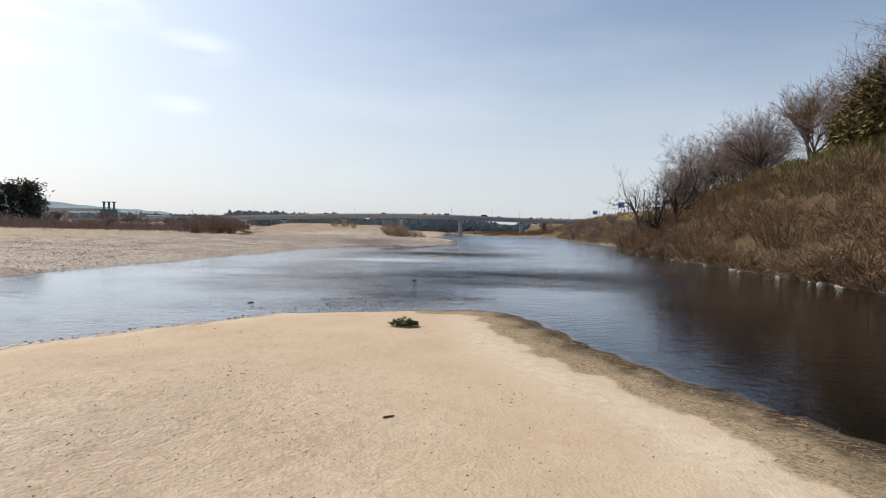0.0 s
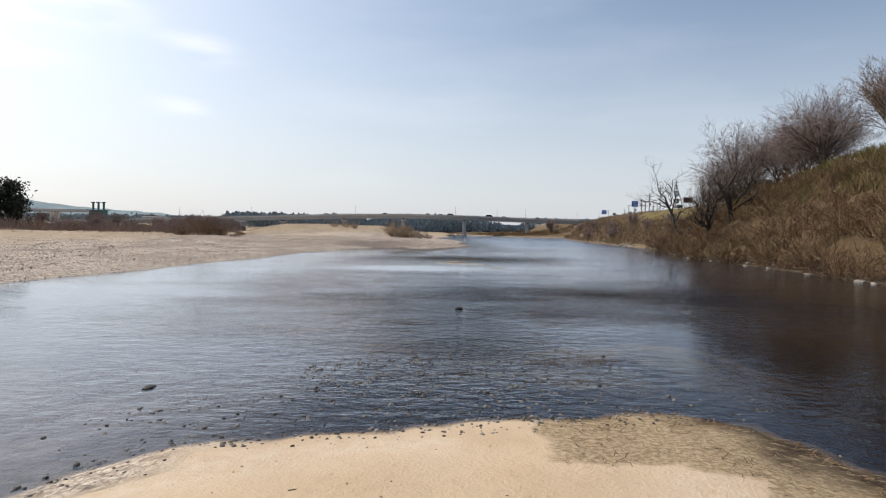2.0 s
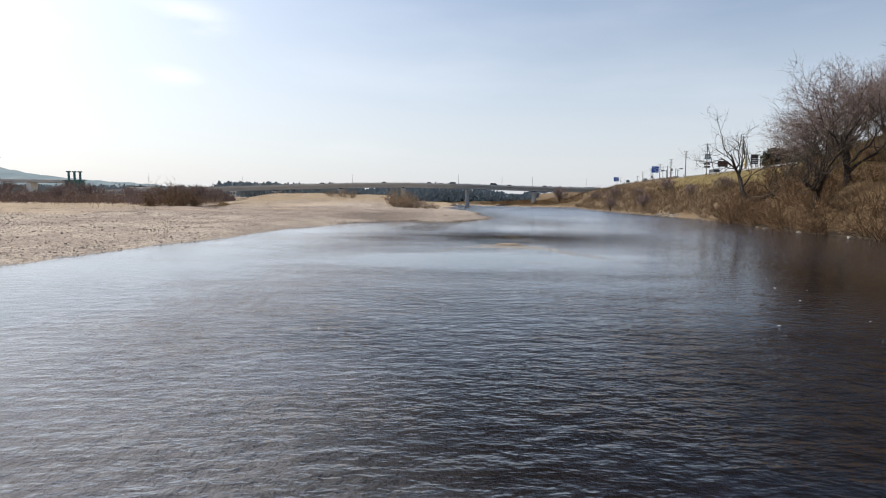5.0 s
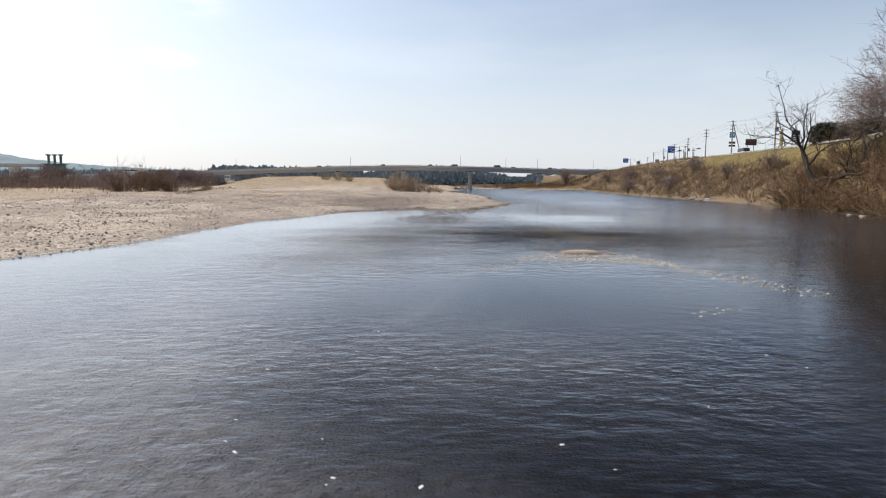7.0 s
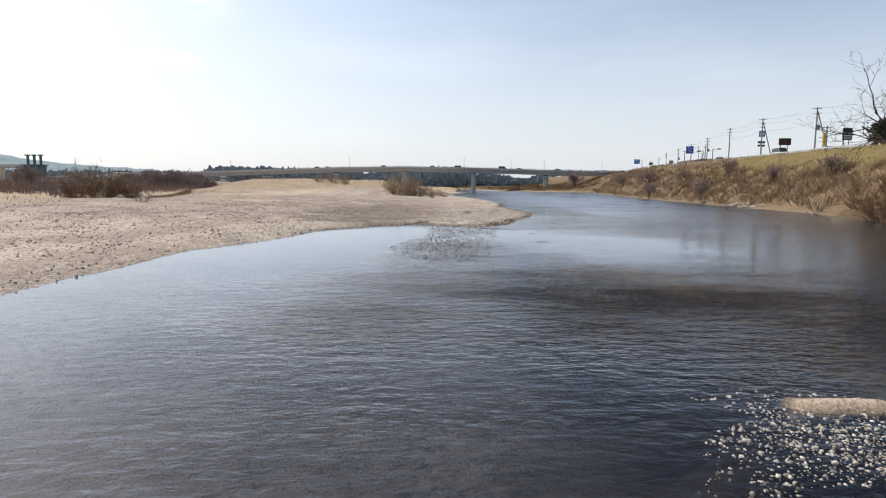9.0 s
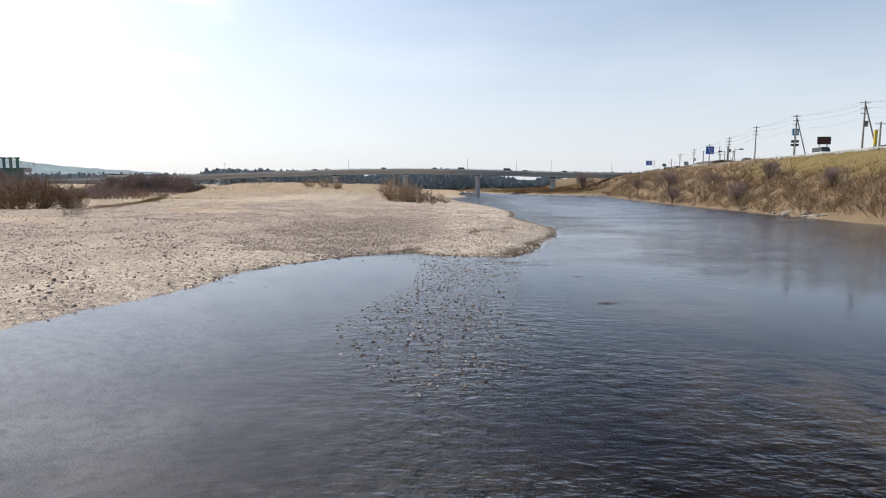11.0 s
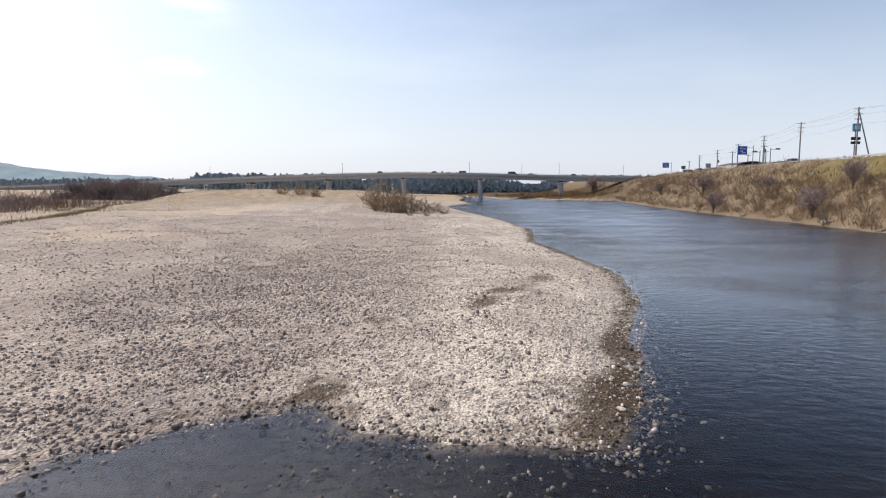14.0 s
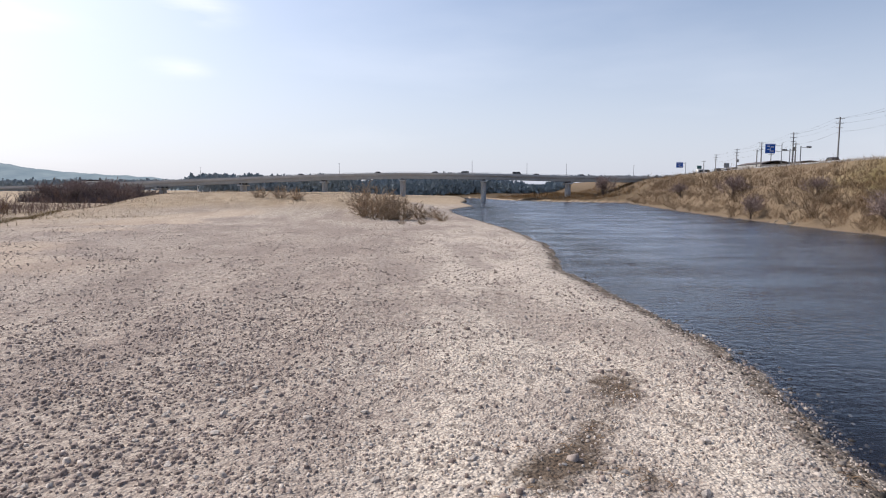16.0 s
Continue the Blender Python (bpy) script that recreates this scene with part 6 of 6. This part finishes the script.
for yy, s, out in [(31.5, 0.42, -0.2), (32.6, 0.34, 0.1), (33.6, 0.5, -0.3), (35.2, 0.3, 0.0), (38.4, 0.46, -0.2), (39.2, 0.3, 0.1), (44.5, 0.4, -0.2), (46.0, 0.55, -0.1), (52.0, 0.4, -0.2), (58.5, 0.45, 0.0), (63.0, 0.35, -0.1), (71.0, 0.5, -0.1), (78.0, 0.4, 0.0), (86.0, 0.5, -0.1), (88.0, 0.4, -0.2)]:
    ob = tagged(new("boulder", pale_rocks[int(yy) % 3]), "large pale flat rock lying at the water's edge", "boulder", "pale rocks below the thicket")
    ob.matrix_basis = pose(shore_right(yy) - 0.55 + out, yy, 0.0, rb.uniform(-9, 9), rb.uniform(-9, 9), rb.uniform(60, 120)) @ Matrix.Scale(0.62 * s, 4)
M_WET_BLACK = plain("black_wet_stone", (0.016, 0.014, 0.014), (0.035, 0.03, 0.028), 3.0, 0.5)
ob = tagged(new("boulder", boulder_mesh(331, M_WET_BLACK)), "dark wet stone breaking the current in mid river", "boulder")
ob.matrix_basis = pose(-1.5, 30.7, 0.0, 0, 0, 20) @ Matrix.Scale(0.15, 4)
ob = tagged(new("boulder", boulder_mesh(332, M_WET_BLACK)), "small dark stone breaking the water", "boulder")
ob.matrix_basis = pose(-6.84, 20.5, -0.02, 0, 0, 70) @ Matrix.Scale(0.13, 4)

# ---------------------------------------------------------------- plant, twigs and litter on the sand
plant = tagged(thing("leafy_plant", -0.97, 14.6, ground_z(-0.97, 14.6)), "low dark-green leafy plant clump on bare sand", "plant")
leaf_meshes = []
for k in range(4):
    bm = bmesh.new()
    rr = random.Random(350 + k)
    ring = []
    L, W = 0.085, 0.036 + 0.006 * k
    rows = [(0.0, 0.004), (0.3, 0.8), (0.6, 1.0), (0.85, 0.6), (1.0, 0.05)]
    grid = []
    for f, w in rows:
        lift = 0.012 * math.sin(f * 2.4) - 0.018 * f * f
        grid.append([bm.verts.new((f * L, s * W * w * 0.95, lift + abs(s) * 0.008 * w)) for s in (-1, 0, 1)])
    for a, b in zip(grid, grid[1:]):
        for j in range(2):
            bm.faces.new((a[j], b[j], b[j + 1], a[j + 1]))
    me = bpy.data.meshes.new("leaf")
    bm.to_mesh(me)
    bm.free()
    me.materials.append(M_LEAF_ONE := bpy.data.materials.get("plant_leaf") or M_LEAF)
    leaf_meshes.append(me)
rl = random.Random(360)
stems = Soup()
for k in range(290):
    a = rl.uniform(0, 6.283)
    rad = 0.34 * math.sqrt(rl.random())
    hgt = 0.21 * (1 - (rad / 0.40) ** 1.2) * rl.uniform(0.25, 1.1) + 0.02
    p = Vector((math.cos(a) * rad * 1.0, math.sin(a) * rad * 0.75, hgt))
    ob = new("leaf", leaf_meshes[rl.randrange(4)])
    ob.parent = plant
    ob.matrix_basis = Matrix.Translation(p) @ Euler((rl.uniform(-0.5, 0.5), rl.uniform(-0.9, 0.35), a + rl.uniform(-0.9, 0.9))).to_matrix().to_4x4() @ Matrix.Scale(rl.uniform(0.5, 1.0), 4)
    if k % 4 == 0:
        stems.tube([Vector((p.x * 0.25, p.y * 0.25, -0.02)), Vector((p.x * 0.6, p.y * 0.6, hgt * 0.7)), p], [0.006, 0.005, 0.003], 4)
stems.ob("stem_cluster", M_LEAF, plant)


def stick(x, y, length, turn, thick=0.012, label="short dark driftwood stick on the sand"):
    s = Soup()
    r = random.Random(int(x * 100 + y * 10))
    pts = wander(Vector((-length / 2, 0, thick)), Vector((1, 0, 0)), length, 5, r, 0.12, 0)
    for p in pts:
        p.z = thick * 0.9
    s.tube(pts, [thick, thick * 1.1, thick, thick * 0.9, thick * 0.8, thick * 0.5], 6)
    ob = tagged(s.ob("driftwood_stick", M_BARK), label, "stick", "sticks on the sand")
    ob.matrix_basis = pose(x, y, ground_z(x, y) - 0.002, 0, 0, turn)


stick(-0.66, 7.35, 0.16, 40, 0.016)
rk = random.Random(371)
for _ in range(46):
    x, y = rk.uniform(-6.5, 3.2), rk.uniform(4.5, 16.5)
    stick(x, y, rk.uniform(0.03, 0.09), rk.uniform(0, 180), rk.uniform(0.003, 0.006))

rd = np.random.RandomState(372)
bits = [(-3.8, 12.6, 22, 0.3), (-3.0, 8.6, 40, 0.32), (-6.2, 11.8, 12, 0.12), (-3.6, 9.7, 14, 0.2), (-5.2, 11.0, 10, 0.25), (-1.8, 8.5, 18, 0.25), (-3.4, 9.9, 14, 0.3), (-3.6, 13.0, 14, 0.35), (0.65, 11.8, 8, 0.2), (1.06, 8.7, 20, 0.09), (1.04, 8.3, 24, 0.12), (-0.2, 9.0, 9, 0.2), (-4.3, 8.4, 14, 0.3), (2.2, 9.2, 9, 0.2), (-2.0, 6.6, 20, 0.3), (0.6, 6.2, 12, 0.3)]
dx = np.concatenate([rd.normal(x, r, n) for x, y, n, r in bits])
dy = np.concatenate([rd.normal(y, r, n) for x, y, n, r in bits])
scatter("sand_debris", dx, dy, rd.uniform(0.004, 0.014, len(dx)), M_BARK, "dark scraps of bark and dead weed strewn over the sand", 373, 0.0, 0.6)


def litter(name, pts, lo, hi, width, material, label, seed):
    """Flat dead stalks lying on the ground, joined into one mesh."""
    r = np.random.RandomState(seed)
    n = len(pts)
    a, ln = r.uniform(0, 6.283, n), r.uniform(lo, hi, n)
    dx, dy = np.cos(a) * ln / 2, np.sin(a) * ln / 2
    sx, sy = -np.sin(a) * width / 2, np.cos(a) * width / 2
    lift = r.uniform(0.004, 0.03, n)
    x, y, z = pts.T
    v = np.stack([np.stack([x - dx - sx, y - dy - sy, z + 0.004], -1), np.stack([x - dx + sx, y - dy + sy, z + 0.006], -1), np.stack([x + dx + sx, y + dy + sy, z + lift + 0.006], -1), np.stack([x + dx - sx, y + dy - sy, z + lift + 0.004], -1)], 1).reshape(-1, 3)
    f = (np.array([[0, 1, 2], [0, 2, 3]])[None] + (np.arange(n) * 4)[:, None, None]).reshape(-1, 3)
    return tagged(fast_mesh(name, v, f, material), label, "plant litter", kind="stuff")


lx, ly = within(30000, -2, 8, 3, 20.2, lambda x, y: (signed(x, y, SAND_SHORE) > -0.1) * land(x, y)[1]["weed"] * step(-0.5, 0.35, waves(x, y, 0.9, 7)) * np.exp(-np.clip(signed(x, y, SAND_SHORE) - 0.5, 0, 9) / 0.9), 381)
litter("dead_weed", np.stack([lx, ly, land(lx, ly)[0]], -1), 0.03, 0.11, 0.011, M_TWIG, "dead brown water weed washed up along the sand bar", 382)
lx, ly = within(16000, -5, 4, 93, 135, lambda x, y: left_land(x, y) * land(x, y)[1]["stain"] * step(-0.3, 0.4, waves(x, y, 1.2, 9)), 383)
litter("dead_weed", np.stack([lx, ly, land(lx, ly)[0] + 0.015], -1), 0.04, 0.16, 0.016, M_TWIG, "dead brown water weed washed up on the gravel", 384)
# dark dry tufts on the gravel
lx, ly = within(900, -45, 0, 60, 170, lambda x, y: left_land(x, y) * step(0.35, 0.8, waves(x, y, 7, 12)), 385)
tx = np.repeat(lx, 5) + np.random.RandomState(386).normal(0, 0.12, len(lx) * 5)
ty = np.repeat(ly, 5) + np.random.RandomState(387).normal(0, 0.12, len(lx) * 5)
blades("dry_tufts", np.stack([tx, ty, land(tx, ty)[0]], -1), 0.16, 0.02, M_TWIG, "small dark dry tufts among the gravel", 388, 0.9)

# flecks of foam drifting on the water
fx, fy = within(230, -10, 6, 37, 50, lambda x, y: 0.25 + 0.6 * blob(x, y, -6, 44, 2.5, 2), 391)
M_FOAM = by_island("foam", (0.55, 0.56, 0.57), (0.70, 0.71, 0.72), (0.82, 0.83, 0.84), 0.7)
scatter("foam_flecks", fx, fy, np.random.RandomState(392).uniform(0.012, 0.035, len(fx)), M_FOAM, "small white flecks of foam on the water", 393, 0.1, 0.10, None, np.full(len(fx), 0.006), True)
fx, fy = np.random.RandomState(394).normal(-1.15, 0.14, 24), np.random.RandomState(395).normal(31.0, 0.07, 24)
scatter("foam_flecks", fx + (fy - 31) * 1.5, fy, np.random.RandomState(396).uniform(0.006, 0.02, 24), M_FOAM, "white foam trailing behind a stone in the current", 397, 0.1, 0.10, None, np.full(24, 0.006), True)

# mats of water weed in the shallows
rw = np.random.RandomState(401)
for wx, wy, n, rx, ry in [(-1.28, 82.6, 170, 0.22, 0.07), (-1.06, 87.9, 60, 0.10, 0.05), (-3.1, 92.0, 200, 0.35, 0.25), (-2.0, 91.2, 130, 0.45, 0.12), (1.0, 23.0, 260, 0.35, 0.25), (0.0, 22.8, 160, 0.25, 0.2)]:
    px, py = rw.normal(wx, rx, n), rw.normal(wy, ry, n)
    litter("water_weed", np.stack([px, py, np.maximum(land(px, py)[0], 0.0)], -1), 0.03, 0.10, 0.010, M_TWIG_GNARL, "dark olive-brown water weed matted on the shallow water", 402 + int(n))
# grassy lip of the low terrace on the gravel bank
tt = rw.uniform(0, 1, 3600)
tx = np.interp(tt, [0, 0.3, 1], [-44.5, -50.8, -64.8]) + rw.normal(0, 0.5, 3600)
ty = np.interp(tt, [0, 0.3, 1], [128.0, 151.0, 186.0]) + rw.normal(0, 0.8, 3600)
blades("terrace_grass", np.stack([tx, ty, land(tx, ty)[0]], -1), 0.34, 0.03, M_BLADE, "olive-brown dry grass along the lip of the gravel terrace", 403, 0.7)
